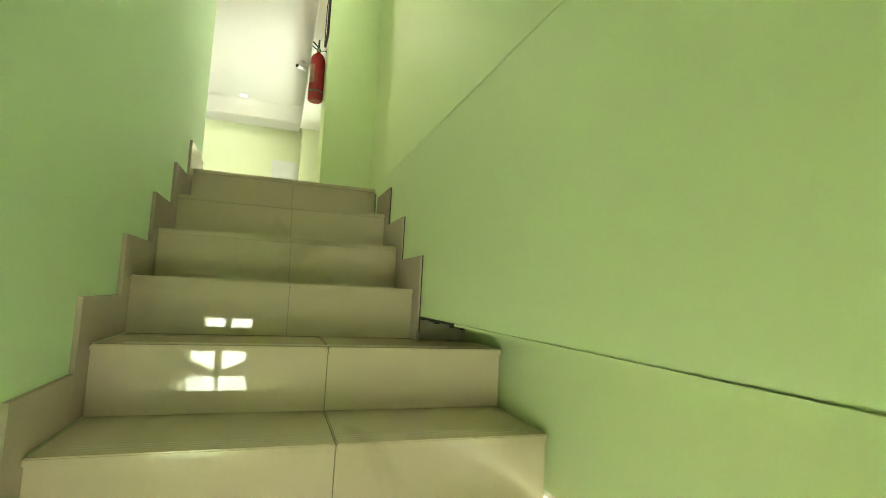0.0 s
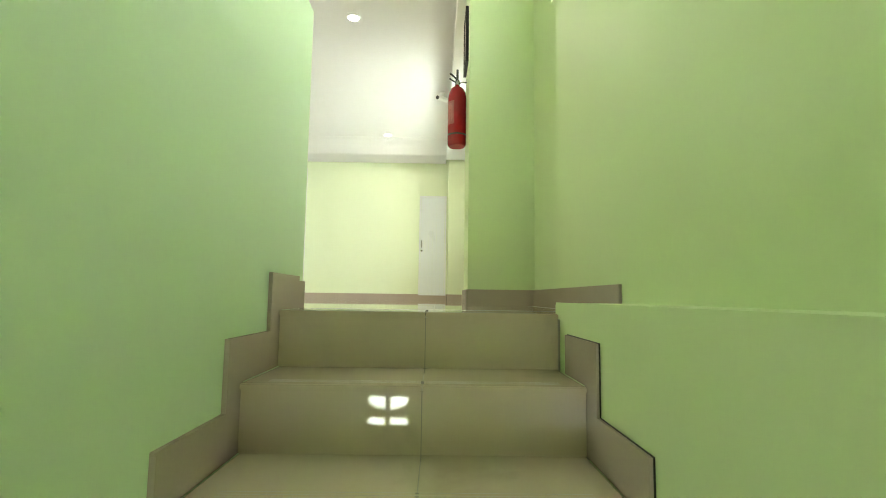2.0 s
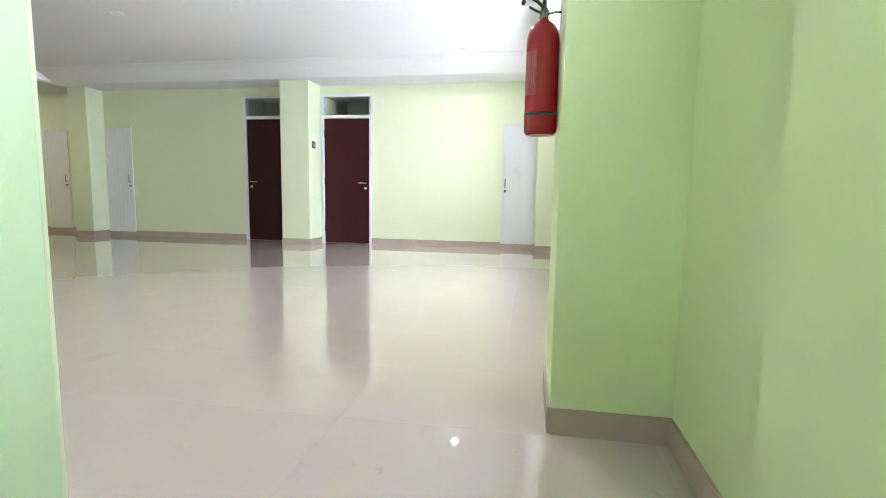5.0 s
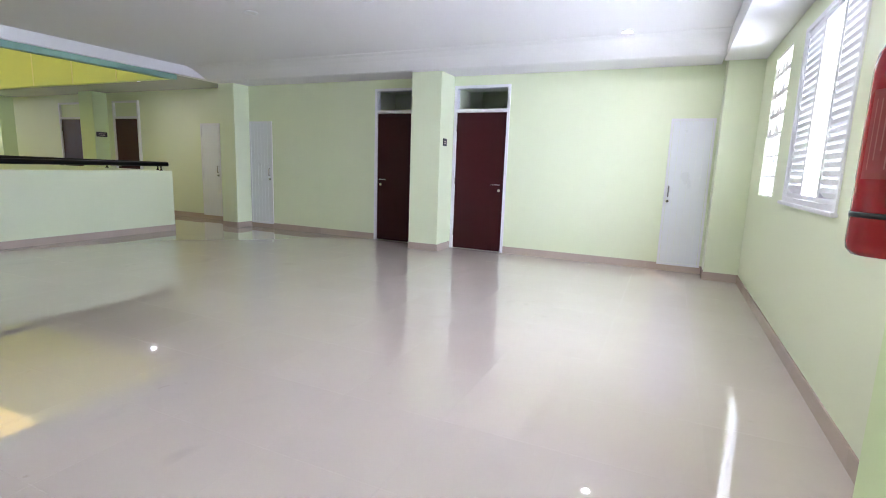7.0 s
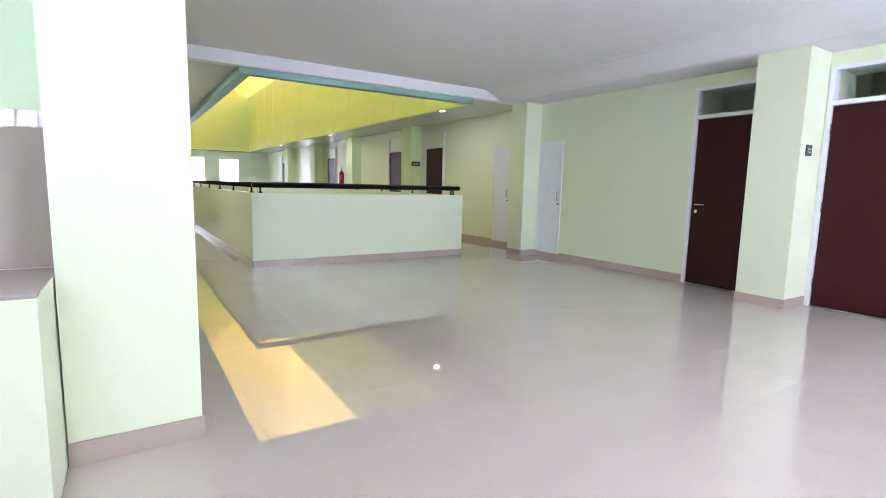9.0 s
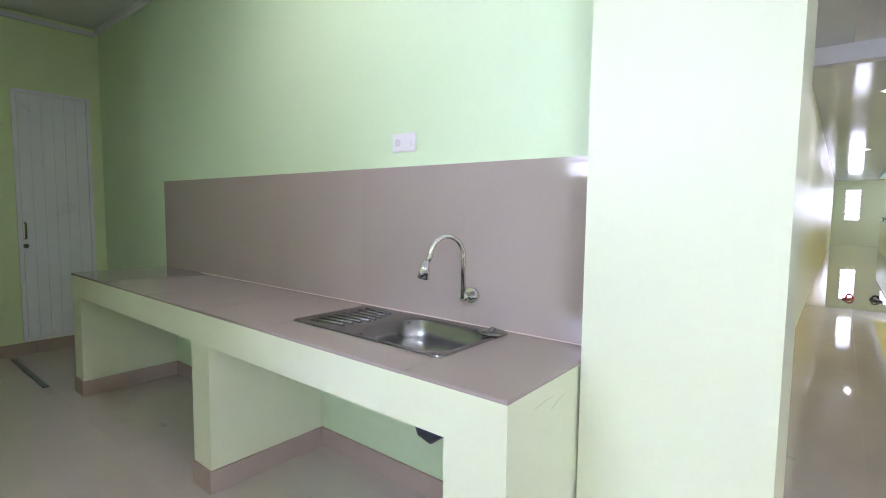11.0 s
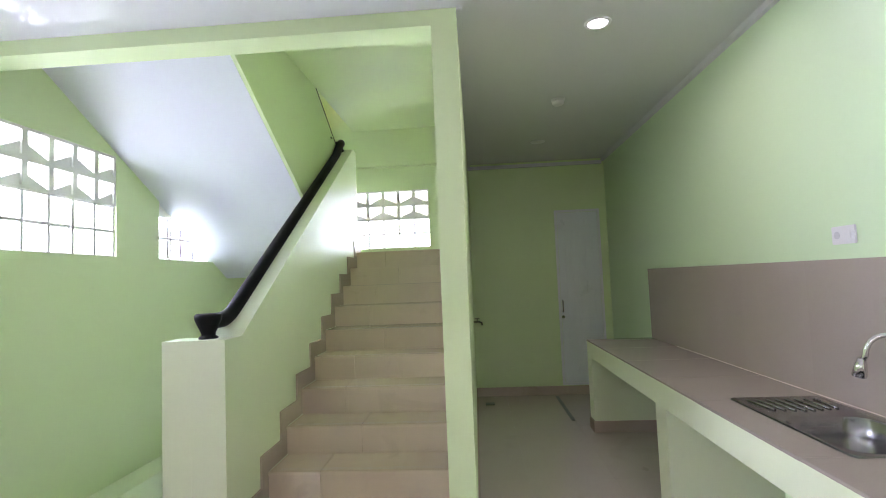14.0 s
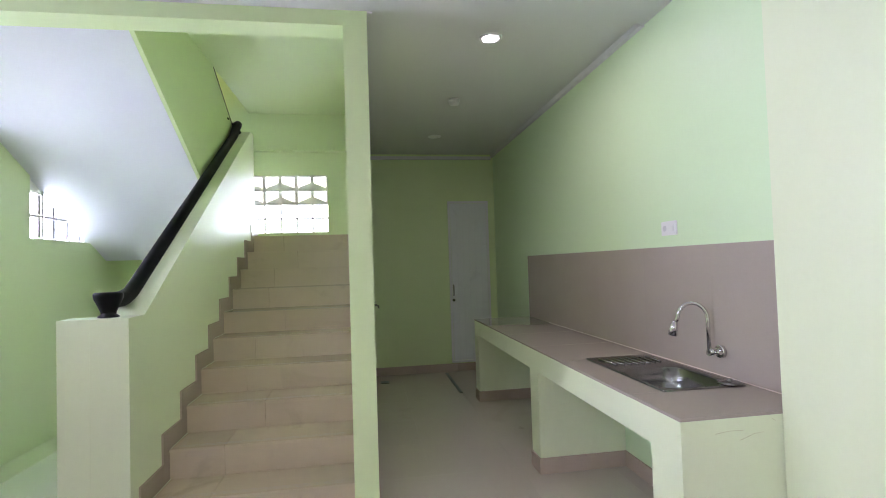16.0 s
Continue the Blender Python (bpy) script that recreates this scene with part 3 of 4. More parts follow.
def shutter_window():
    y0, y1, z0, z1 = WIN_HL
    th = empty("window_5", Matrix.Identity(4), label="white framed window with slatted shutters and clear panes", category="window", kind="structure")
    f = 0.035
    x0, x1 = HX - 0.012, HX + 0.08
    bm = bmesh.new()
    box(bm, x0, x1, y0, y0 + f, z0, z1)
    box(bm, x0, x1, y1 - f, y1, z0, z1)
    box(bm, x0, x1, y0 + f, y1 - f, z0, z0 + f)
    box(bm, x0, x1, y0 + f, y1 - f, z1 - f, z1)
    part("window_frame", bm, TRIM, th)
    boxpart("window_sill", (HX - 0.035, HX, y0 - 0.03, y1 + 0.03, z0 - 0.025, z0), TRIM, th, "", 0.004)
    third = (y1 - y0 - 2 * f) / 3
    for k in range(3):
        a = y0 + f + k * third
        b = a + third
        leaf = empty("shutter" if k != 1 else "casement", Matrix.Identity(4))
        leaf.parent = th
        bm = bmesh.new()
        s = 0.03
        box(bm, x0 + 0.02, x1 - 0.02, a, a + s, z0 + f, z1 - f)
        box(bm, x0 + 0.02, x1 - 0.02, b - s, b, z0 + f, z1 - f)
        box(bm, x0 + 0.02, x1 - 0.02, a + s, b - s, z0 + f, z0 + f + s)
        box(bm, x0 + 0.02, x1 - 0.02, a + s, b - s, z1 - f - s, z1 - f)
        part("leaf_frame", bm, TRIM, leaf)
        if k == 1:
            ob = boxpart("pane", (x0 + 0.045, x0 + 0.051, a + s, b - s, z0 + f + s, z1 - f - s), PANE, leaf)
            ob.visible_shadow = False
        else:
            n = 23
            pitch = (z1 - z0 - 2 * f - 2 * s) / n
            bm = bmesh.new()
            prism(bm, [(x0 + 0.022, 0.034), (x0 + 0.022, 0.062), (x0 + 0.028, 0.064), (x1 - 0.022, -0.008), (x1 - 0.030, -0.014)], "y", a + s, b - s)
            me = finish("slat", bm, TRIM)
            for i in range(n):
                ob = new("slat", me)
                ob.parent = leaf
                ob.location = (0, 0, z0 + f + s + i * pitch)
    return th


shutter_window()
# corridor end windows
for k, (y0, y1, z0, z1) in enumerate(FAR_WIN):
    th = empty("window_6", Matrix.Identity(4), label="bright corridor window with white frame", category="window", kind="structure")
    bm = bmesh.new()
    f = 0.05
    x0, x1 = FARX - 0.12, FARX + 0.01
    for a, b in ((y0, y0 + f), (y1 - f, y1)):
        box(bm, x0, x1, a, b, z0, z1)
    for q in range(6):
        z = z0 + (z1 - z0 - f) * q / 5
        box(bm, x0, x1, y0 + f, y1 - f, z, z + f)
    part("window_frame", bm, TRIM, th)

# ---- stairs ----
def step_tiles(parent, x0, x1, y, z, way, go, rise, k):
    """One step: two tread tiles and two riser tiles. The nosing stands at (y, z); the flight rises towards way (+1 or -1 in y)."""
    mid = (x0 + x1) / 2 + 0.02 if way > 0 else 0.50 - 0.18 * (k % 3 == 1)
    for a, b in ((x0, mid - 0.0012), (mid + 0.0012, x1)):
        ya, yb = sorted((y - 0.012 * way, y + go * way))
        boxpart("tread_tile", (a, b, ya, yb, z - 0.018, z), STAIR_TILE, parent, "", 0.003)
        ya, yb = sorted((y, y + 0.012 * way))
        boxpart("riser_tile", (a, b, ya, yb, z - rise + 0.001, z - 0.018), STAIR_TILE, parent)
    for g in range(3):
        ya, yb = sorted((y + (0.022 + 0.014 * g) * way, y + (0.024 + 0.014 * g) * way))
        boxpart("groove", (x0 + 0.06, x1 - 0.06, ya, yb, z - 0.002, z + 0.0003), GROUT, parent)


def flight(name, x0, x1, top_y, top_z, way, n, label, wide_from=99, wide_x=0.0, top=True):
    th = empty(name, Matrix.Identity(4), label=label, category="stairs", kind="structure")
    pts = []
    for k in range(n):
        y, z = top_y - way * GO * k, top_z - RISE * k
        xr = wide_x if k >= wide_from else x1
        step_tiles(th, x0, xr, y, z, way, GO + 0.014 if (k or not top) else 0.262, RISE, k)
    bm = bmesh.new()
    out = []
    for k in range(n):
        y, z = top_y - way * GO * k + 0.012 * way, top_z - RISE * k - 0.018
        out += [(y, z), (y, z - RISE)]
    out += [(top_y - way * GO * (n - 1) + 0.012 * way, top_z - RISE * n - 0.15), (top_y + way * 0.1, top_z - 0.25), (top_y + way * 0.1, top_z - 0.018)]
    prism(bm, out, "x", x0, max(x1, wide_x))
    part("core", bm, RAW, th, "rough concrete core")
    return th


def stepped_skirting(parent, x, thick, top_y, top_z, way, n, up=0.116, joints=0.0016):
    a, b = sorted((x, x + thick))
    for k in range(n):
        y, z = top_y - way * GO * k, top_z - RISE * k
        bm = bmesh.new()
        lo, hi = y - 0.085 * way, y + (GO - 0.085) * way
        prism(bm, [(lo, z - RISE + 0.001), (lo, z + up), (hi, z + up), (hi, z + 0.001), (y + 0.012 * way, z + 0.001), (y + 0.012 * way, z - RISE + 0.001)], "x", a, b)
        part("skirting_tile", bm, SKIRT_TILE, parent)
        if not joints:
            continue
        bm = bmesh.new()
        e, c = joints, (a + b) / 2
        back = (x, c - 0.0015) if thick > 0 else (c + 0.0015, x)
        prism(bm, [(lo - e * way, z - RISE + 0.03), (lo - e * way, z + up + e), (hi - e * way, z + up + e), (hi - e * way, z + 0.01), (lo + 0.02 * way, z + 0.01), (lo + 0.02 * way, z - RISE + 0.03)], "x", *back)
        part("joint", bm, JOINT_SHADOW, parent, "dark open joint")


low = flight("stairs_lower", CW1 + 0.012, 2.04, 0.0, 0.0, 1, 10, "beige polished tiled stair flight with dark joints", 4, EX - 0.02)
stepped_skirting(low, CW1, 0.012, 0.0, 0.0, 1, 10, joints=0)
stepped_skirting(low, 2.05, -0.010, -GO, -RISE, 1, 3)
boxpart("landing_tile", (2.042, EX, 0.078, 0.264, -0.018, 0.0), STAIR_TILE, low)
upf = flight("stairs_upper", DW1, CW0 - 0.012, -2.49, 1.75, -1, 10, "beige polished tiled stair flight", 99, 0, top=False)
stepped_skirting(upf, CW0, -0.012, -2.49, 1.75, -1, 10, joints=0)
# half-landing tiles
boxpart("landing_tile", (DW1, EX, SY, -2.795, 1.726, 1.751), STAIR_TILE, upf)

# stair handrail on the parapet
def stair_rail():
    th = empty("stair_handrail", pose(0.98, 0.2, 1.172), label="thick black handrail with curled ends on the stair parapet", category="handrail")
    inv = th.matrix_world.inverted()
    x = 0.955
    top = [(x, 0.225, 1.250), (x, 0.15, 1.250), (x, 0.05, 1.252), (x, -0.04, 1.275), (x, -0.12, 1.325)]
    slope = [(x, -0.12 - 0.2 * k, 1.325 + 0.2 * 0.653 * k) for k in range(1, 12)]
    end = [(x, -2.46, 2.90), (x, -2.52, 2.945), (x + 0.02, -2.60, 2.965), (x + 0.07, -2.66, 2.965), (x + 0.13, -2.66, 2.965), (x + 0.17, -2.60, 2.99)]
    bm = bmesh.new()
    tube(bm, [(a, b, c + 0.008) for a, b, c in top + slope + end], [0.040, 0.042, 0.043] + [0.043] * (len(slope) + 8), 14)
    ob = part("bar", bm, RAIL, th)
    ob.matrix_parent_inverse = inv
    for px, py, pz, hh in ((x, 0.20, 1.172, 0.06), (x, -2.45, 2.85, 0.03)):
        bm = bmesh.new()
        if hh > 0.05:
            profile = [(0.048, -0.02), (0.048, 0.008), (0.034, 0.016), (0.036, 0.030), (0.066, 0.098), (0.068, 0.120), (0.060, 0.129)]
        else:
            profile = [(0.050, -0.02), (0.050, 0.012), (0.036, 0.02), (0.040, 0.06)]
        lathe(bm, profile, (px, py, pz), 18)
        ob = part("post", bm, RAIL, th)
        ob.matrix_parent_inverse = inv
    return th


stair_rail()
rail_run("black handrail on the parapet of the upper flight", [(1.02, -2.5, soffit_z(-2.5) + 1.362), (1.02, 0.1, soffit_z(0.1) + 1.362)], [(1.014, -2.3, soffit_z(-2.3) + 1.27)], 0.023)

# ---- pantry ----
def counter():
    th = empty("worktop_counter", pose(-1.77, -0.35, 0), label="painted concrete counter with taupe tiled top", category="counter")
    inv = th.matrix_world.inverted()

    def put(name, b, material, label="", bevel=0.0):
        ob = boxpart(name, b, material, th, label, bevel)
        ob.matrix_parent_inverse = inv
    y0, y1, x1 = -2.06, 1.355, -1.465
    bm = bmesh.new()
    xs, ys = (KX, KX + 0.06, -1.635, x1), (y0, 0.27, 0.995, y1)
    for i in range(3):
        for j in range(3):
            if (i, j) != (1, 1):
                box(bm, xs[i], xs[i + 1], ys[j], ys[j + 1], 0.66, 0.798)
    bmesh.ops.remove_doubles(bm, verts=bm.verts, dist=1e-5)
    ob = part("slab", bm, HALL_PAINT, th, "pale green painted slab edge")
    ob.matrix_parent_inverse = inv
    for a, b in ((-2.06, -1.90), (-0.31, -0.15), (1.16, 1.355)):
        put("leg", (KX, x1, a, b, 0, 0.66), HALL_PAINT)
    for a, b in ((-1.90, -0.31), (-0.15, 1.16)):
        put("skirting", (KX, KX + 0.012, a, b, 0, 0.10), SKIRT_TILE)
    for a, s in ((-1.90, 1), (-0.15, 1), (-0.31, -1)):
        u, v = sorted((a, a + 0.012 * s))
        put("skirting", (KX + 0.012, x1, u, v, 0, 0.10), SKIRT_TILE)
    for a, b in ((-2.06, -1.90), (-0.31, -0.15)):
        put("skirting", (x1, x1 + 0.011, a, b + 0.012, 0, 0.10), SKIRT_TILE)
    for pts in ([(-1.60, 0.745), (-1.66, 0.752), (-1.72, 0.75)], [(-1.70, 0.715), (-1.76, 0.735), (-1.80, 0.738)], [(-1.835, 0.785), (-1.85, 0.775)]):
        bm = bmesh.new()
        tube(bm, [(x, y1 - 0.0005, z) for x, z in pts], 0.0009, 6)
        ob = part("scratch", bm, SCRATCH, th)
        ob.matrix_parent_inverse = inv
    # top tiles
    g = 0.0006
    for a, b in ((-2.062, -1.46), (-1.46, -0.86), (-0.86, -0.26), (-0.26, 0.262), (1.002, 1.357)):
        put("top_tile", (KX, x1 + 0.002, a + g, b - g, 0.798, 0.81), COUNTER_TILE, "", 0.002)
    put("top_tile", (KX, -2.012, 0.262 + g, 1.002 - g, 0.798, 0.81), COUNTER_TILE)
    put("top_tile", (-1.628, x1 + 0.002, 0.262 + g, 1.002 - g, 0.798, 0.81), COUNTER_TILE)
    return th


counter()
def backsplash():
    th = empty("backsplash", pose(KX, -0.3, 0.81), label="taupe tiled splashback above the worktop", category="backsplash")
    inv = th.matrix_world.inverted()
    ys = [-2.02, -1.62, -1.02, -0.42, 0.18, 0.78, 1.360]
    ob = boxpart("sealant", (KX + 0.0125, KX + 0.0165, -1.45, 1.358, 0.8105, 0.8140), PRINT, th, "thin cream line of joint sealant")
    ob.matrix_parent_inverse = inv
    for a, b in zip(ys, ys[1:]):
        ob = boxpart("tile", (KX, KX + 0.012, a + 0.0004, b - 0.0004, 0.812, 1.45), COUNTER_TILE, th)
        ob.matrix_parent_inverse = inv
    return th


backsplash()


def rounded(cx, cy, hx, hy, r, n=5):
    out = []
    for sx, sy, a0 in ((1, 1, 0), (-1, 1, 90), (-1, -1, 180), (1, -1, 270)):
        for k in range(n + 1):
            a = radians(a0 + 90 * k / n)
            out.append((cx + sx * (hx - r) + r * math.cos(a), cy + sy * (hy - r) + r * math.sin(a)))
    return out


def sink():
    th = empty("sink", pose(-1.82, 0.63, 0.81), label="stainless steel sink with ribbed drainer let into the worktop", category="sink")
    inv = th.matrix_world.inverted()
    bm = bmesh.new()
    # rim plate with bowl
    outer = rounded(-1.82, 0.632, 0.202, 0.392, 0.02)
    rings = []
    cx, cy = -1.815, 0.775
    loops = [(outer, 0.812), (rounded(-1.82, 0.632, 0.197, 0.387, 0.018), 0.816)]
    vs = [[bm.verts.new((x, y, z)) for x, y in pts] for pts, z in loops]
    n = len(outer)
    for k in range(n):
        bm.faces.new((vs[0][k], vs[0][(k + 1) % n], vs[1][(k + 1) % n], vs[1][k]))
    bowl = []
    for grow, z in ((0.0, 0.814), (-0.012, 0.806), (-0.020, 0.74), (-0.035, 0.665), (-0.075, 0.655)):
        pts = rounded(cx, cy, 0.176 + grow, 0.222 + grow, 0.10 + grow * 0.5)
        bowl.append([bm.verts.new((x, y, z)) for x, y in pts])
    for a, b in zip([vs[1]] + bowl, bowl):
        for k in range(n):
            f = bm.faces.new((a[k], a[(k + 1) % n], b[(k + 1) % n], b[k]))
            f.smooth = True
    bm.faces.new(bowl[-1])
    ob = part("bowl", bm, STEEL, th)
    ob.matrix_parent_inverse = inv
    for k in range(8):
        bm = bmesh.new()
        x = -1.975 + k * 0.042
        tube(bm, [(x, 0.29, 0.8145), (x + (-1.82 - x) * 0.12, 0.50 - abs(x + 1.82) * 0.2, 0.817)], 0.006, 6)
        ob = part("drainer_rib", bm, STEEL, th)
        ob.matrix_parent_inverse = inv
    bm = bmesh.new()
    lathe(bm, [(0.036, 0), (0.036, 0.004), (0.022, 0.006)], (cx, cy, 0.655), 16)
    ob = part("drain", bm, CHROME, th)
    ob.matrix_parent_inverse = inv
    return th


sink()
bm = bmesh.new()
lathe(bm, [(0.050, 0), (0.052, 0.006), (0.036, 0.012), (0.030, 0.012), (0.012, 0.014), (0.010, 0.022)], (-1.965, 0.985, 0.8165), 18)
solid("sink_plug", bm, STEEL, label="round steel sink plug on the rim", category="plug")


def faucet():
    th = empty("faucet", pose(KX, 0.834, 0.927), label="chrome wall faucet with bent flexible spout", category="faucet")
    inv = th.matrix_world.inverted()
    x0, y0 = KX + 0.012, 0.834
    bm = bmesh.new()
    tube(bm, [(x0, y0, 0.93), (x0 + 0.02, y0, 0.93)], 0.03, 14)
    tube(bm, [(x0 + 0.015, y0, 0.93), (x0 + 0.075, y0, 0.93)], 0.017, 12)
    for o in (part("body", bm, CHROME, th),):
        o.matrix_parent_inverse = inv
    bm = bmesh.new()
    pts = [(x0 + 0.07, y0, 0.925), (x0 + 0.07, y0, 1.09)]
    for k in range(1, 13):
        a = radians(180 * k / 12)
        pts.append((x0 + 0.07 + 0.055 * (1 - math.cos(a)), y0 - 0.036 * (1 - math.cos(a)), 1.09 + 0.075 * math.sin(a)))
    pts.append((pts[-1][0] + 0.005, pts[-1][1] - 0.012, 1.065))
    tube(bm, pts, 0.0095, 12)
    ob = part("spout", bm, CHROME, th)
    ob.matrix_parent_inverse = inv
    bm = bmesh.new()
    e = pts[-1]
    tube(bm, [(e[0], e[1], e[2] + 0.01), (e[0] + 0.002, e[1] - 0.008, e[2] - 0.02), (e[0] + 0.004, e[1] - 0.018, e[2] - 0.058)], [0.012, 0.020, 0.024], 14)
    ob = part("spray_head", bm, CHROME, th)
    ob.matrix_parent_inverse = inv
    bm = bmesh.new()
    tube(bm, [(x0 + 0.05, y0 + 0.01, 0.93), (x0 + 0.055, y0 + 0.06, 0.935)], 0.009, 8)
    ob = part("tap_handle", bm, CHROME, th)
    ob.matrix_parent_inverse = inv
    return th


faucet()


def drain_pipe():
    th = empty("drain_pipe", pose(-1.81, 0.775, 0.0), label="dark plastic sink trap on a white floor pipe", category="pipe")
    inv = th.matrix_world.inverted()
    x, y = -1.81, 0.775
    bm = bmesh.new()
    tube(bm, [(x, y, 0.66), (x, y, 0.48), (x, y + 0.015, 0.445), (x, y + 0.05, 0.435), (x, y + 0.10, 0.475), (x, y + 0.145, 0.49), (x, y + 0.175, 0.47), (x, y + 0.18, 0.43), (x, y + 0.18, 0.20)], 0.027, 14)
    ob = part("trap", bm, PIPE, th)
    ob.matrix_parent_inverse = inv
    for z0, z1, r, yy in ((0.545, 0.575, 0.029, y), (0.365, 0.385, 0.029, y + 0.18), (0.19, 0.30, 0.034, y + 0.18)):
        bm = bmesh.new()
        tube(bm, [(x, yy, z0), (x, yy, z1)], r, 14)
        ob = part("collar", bm, PLASTIC if r < 0.03 else PIPE, th)
        ob.matrix_parent_inverse = inv
    bm = bmesh.new()
    tube(bm, [(x, y + 0.18, 0.0), (x, y + 0.18, 0.20)], 0.031, 14)
    ob = part("floor_pipe", bm, PLASTIC, th, "white floor pipe")
    ob.matrix_parent_inverse = inv
    return th


drain_pipe()


def socket():
    th = empty("wall_socket", pose(KX, 0.443, 1.554), label="white double wall socket and switch plate", category="socket")
    inv = th.matrix_world.inverted()
    boxes = [("plate", (KX, KX + 0.009, 0.375, 0.515, 1.515, 1.595), PLASTIC, 0.003), ("switch", (KX + 0.009, KX + 0.014, 0.455, 0.495, 1.535, 1.575), PLASTIC, 0.002)]
    for nm, b, m, bv in boxes:
        ob = boxpart(nm, b, m, th, "", bv)
        ob.matrix_parent_inverse = inv
    bm = bmesh.new()
    tube(bm, [(KX + 0.008, 0.41, 1.555), (KX + 0.0105, 0.41, 1.555)], 0.017, 16)
    ob = part("outlet", bm, mat("grey plastic", (0.62, 0.62, 0.62), 0.4), th)
    ob.matrix_parent_inverse = inv
    return th


socket()

# wall tap on the divider
th = empty("wall_tap", pose(DW0, -2.95, 0.93), label="small brass wall tap in the pantry", category="tap")
bm = bmesh.new()
tube(bm, [(0, 0, 0), (-0.06, 0, 0), (-0.09, 0, -0.01), (-0.095, 0, -0.04)], 0.010, 8)
part("spout", bm, STEEL, th)
bm = bmesh.new()
tube(bm, [(-0.04, 0, 0.005), (-0.04, 0, 0.035)], 0.006, 8)
box(bm, -0.065, -0.015, -0.006, 0.006, 0.033, 0.041)
part("tap_handle", bm, STEEL, th)
# floor drain and dark slot in the pantry floor
bm = bmesh.new()
box(bm, -0.60, -0.50, -3.03, -2.93, 0.0, 0.006)
solid("floor_drain", bm, BLACKP, label="small dark floor drain", category="drain")
bm = bmesh.new()
box(bm, -1.36, -1.325, -3.25, -2.28, 0.0, 0.005)
solid("floor_slot", bm, BLACKP, label="narrow dark slot in the tiled floor", category="drain")

# ---- fixtures ----
def extinguisher(m, label):
    th = empty("fire_extinguisher", m, label=label, category="extinguisher")
    bm = bmesh.new()
    lathe(bm, [(0.070, 0.0), (0.082, 0.012), (0.085, 0.03), (0.085, 0.40), (0.080, 0.44), (0.062, 0.475), (0.03, 0.497), (0.022, 0.51)], (0, 0, 0), 28)
    part("cylinder", bm, RED, th)
    bm = bmesh.new()
    lathe(bm, [(0.0865, 0), (0.0865, 0.012)], (0, 0, 0.085), 28)
    part("band", bm, BLACKP, th, "black rubber band")
    bm = bmesh.new()
    lathe(bm, [(0.02, 0.505), (0.024, 0.515), (0.024, 0.545), (0.014, 0.555)], (0, 0, 0), 14)
    part("valve", bm, STEEL, th)
    bm = bmesh.new()
    tube(bm, [(0.01, 0, 0.545), (-0.03, -0.03, 0.57), (-0.07, -0.06, 0.585)], 0.008, 8)
    tube(bm, [(0.0, 0, 0.53), (-0.04, -0.03, 0.535), (-0.075, -0.055, 0.545)], 0.006, 8)
    part("lever", bm, BLACKP, th)
    bm = bmesh.new()
    tube(bm, [(0, 0, 0.54), (0, 0, 0.64)], 0.012, 10)
    part("horn", bm, BLACKP, th)
    bm = bmesh.new()
    tube(bm, [(0.0, 0.0, 0.525), (0.05, 0.0, 0.535), (0.09, 0.0, 0.535)], 0.005, 8)
    box(bm, 0.085, 0.094, -0.02, 0.02, 0.47, 0.56)
    part("bracket", bm, STEEL, th)
    # label plate on the curved front with rows of bars
    bm = bmesh.new()
    for z0, z1, a0, a1 in [(0.17, 0.36, 195, 250)]:
        steps = 8
        pts = [(0.0858 * math.cos(radians(a0 + (a1 - a0) * k / steps)), 0.0858 * math.sin(radians(a0 + (a1 - a0) * k / steps))) for k in range(steps + 1)]
        for (xa, ya), (xb, yb) in zip(pts, pts[1:]):
            v = [bm.verts.new(c) for c in ((xa, ya, z0), (xb, yb, z0), (xb, yb, z1), (xa, ya, z1))]
            bm.faces.new(v)
    part("label", bm, mat("faded red label", (0.36, 0.05, 0.05), 0.4), th, "faded red printed label")
    for i in range(5):
        a0, a1 = 204 + i * 9, 206 + i * 9
        bm = bmesh.new()
        r = 0.0866
        q = [(r * math.cos(radians(a)), r * math.sin(radians(a))) for a in (a0, a1)]
        h0 = 0.19 + 0.02 * (i % 3)
        v = [bm.verts.new((q[0][0], q[0][1], h0)), bm.verts.new((q[1][0], q[1][1], h0)), bm.verts.new((q[1][0], q[1][1], 0.34)), bm.verts.new((q[0][0], q[0][1], 0.34))]
        bm.faces.new(v)
        part("print_bar", bm, FADED, th)
    return th


extinguisher(pose(1.782, 1.865, 1.12) @ Matrix.Diagonal((0.78, 0.78, 0.90, 1)), "red fire extinguisher hung on the pilaster")
extinguisher(pose(-16.0, NCY - 0.10, 1.1, 0, 0, 90), "red fire extinguisher on the corridor wall")


def downlight(x, y, z, lit):
    th = empty("downlight", pose(x, y, z), label="round recessed ceiling downlight, " + ("switched on" if lit else "switched off"), category="downlight", group="ceiling downlights")
    bm = bmesh.new()
    sides = 24
    rings = [[bm.verts.new((r * math.cos(k * math.tau / sides), r * math.sin(k * math.tau / sides), h)) for k in range(sides)] for r, h in ((0.075, 0.0), (0.073, -0.006), (0.055, -0.008), (0.052, -0.002))]
    for a, b in zip(rings, rings[1:]):
        for k in range(sides):
            bm.faces.new((a[k], a[(k + 1) % sides], b[(k + 1) % sides], b[k]))
    part("ring", bm, TRIM, th)
    bm = bmesh.new()
    lathe(bm, [(0.052, -0.004), (0.052, -0.001)], (0, 0, 0), 20)
    part("diffuser", bm, LAMP_GLOW if lit else PLASTIC, th)
    return th


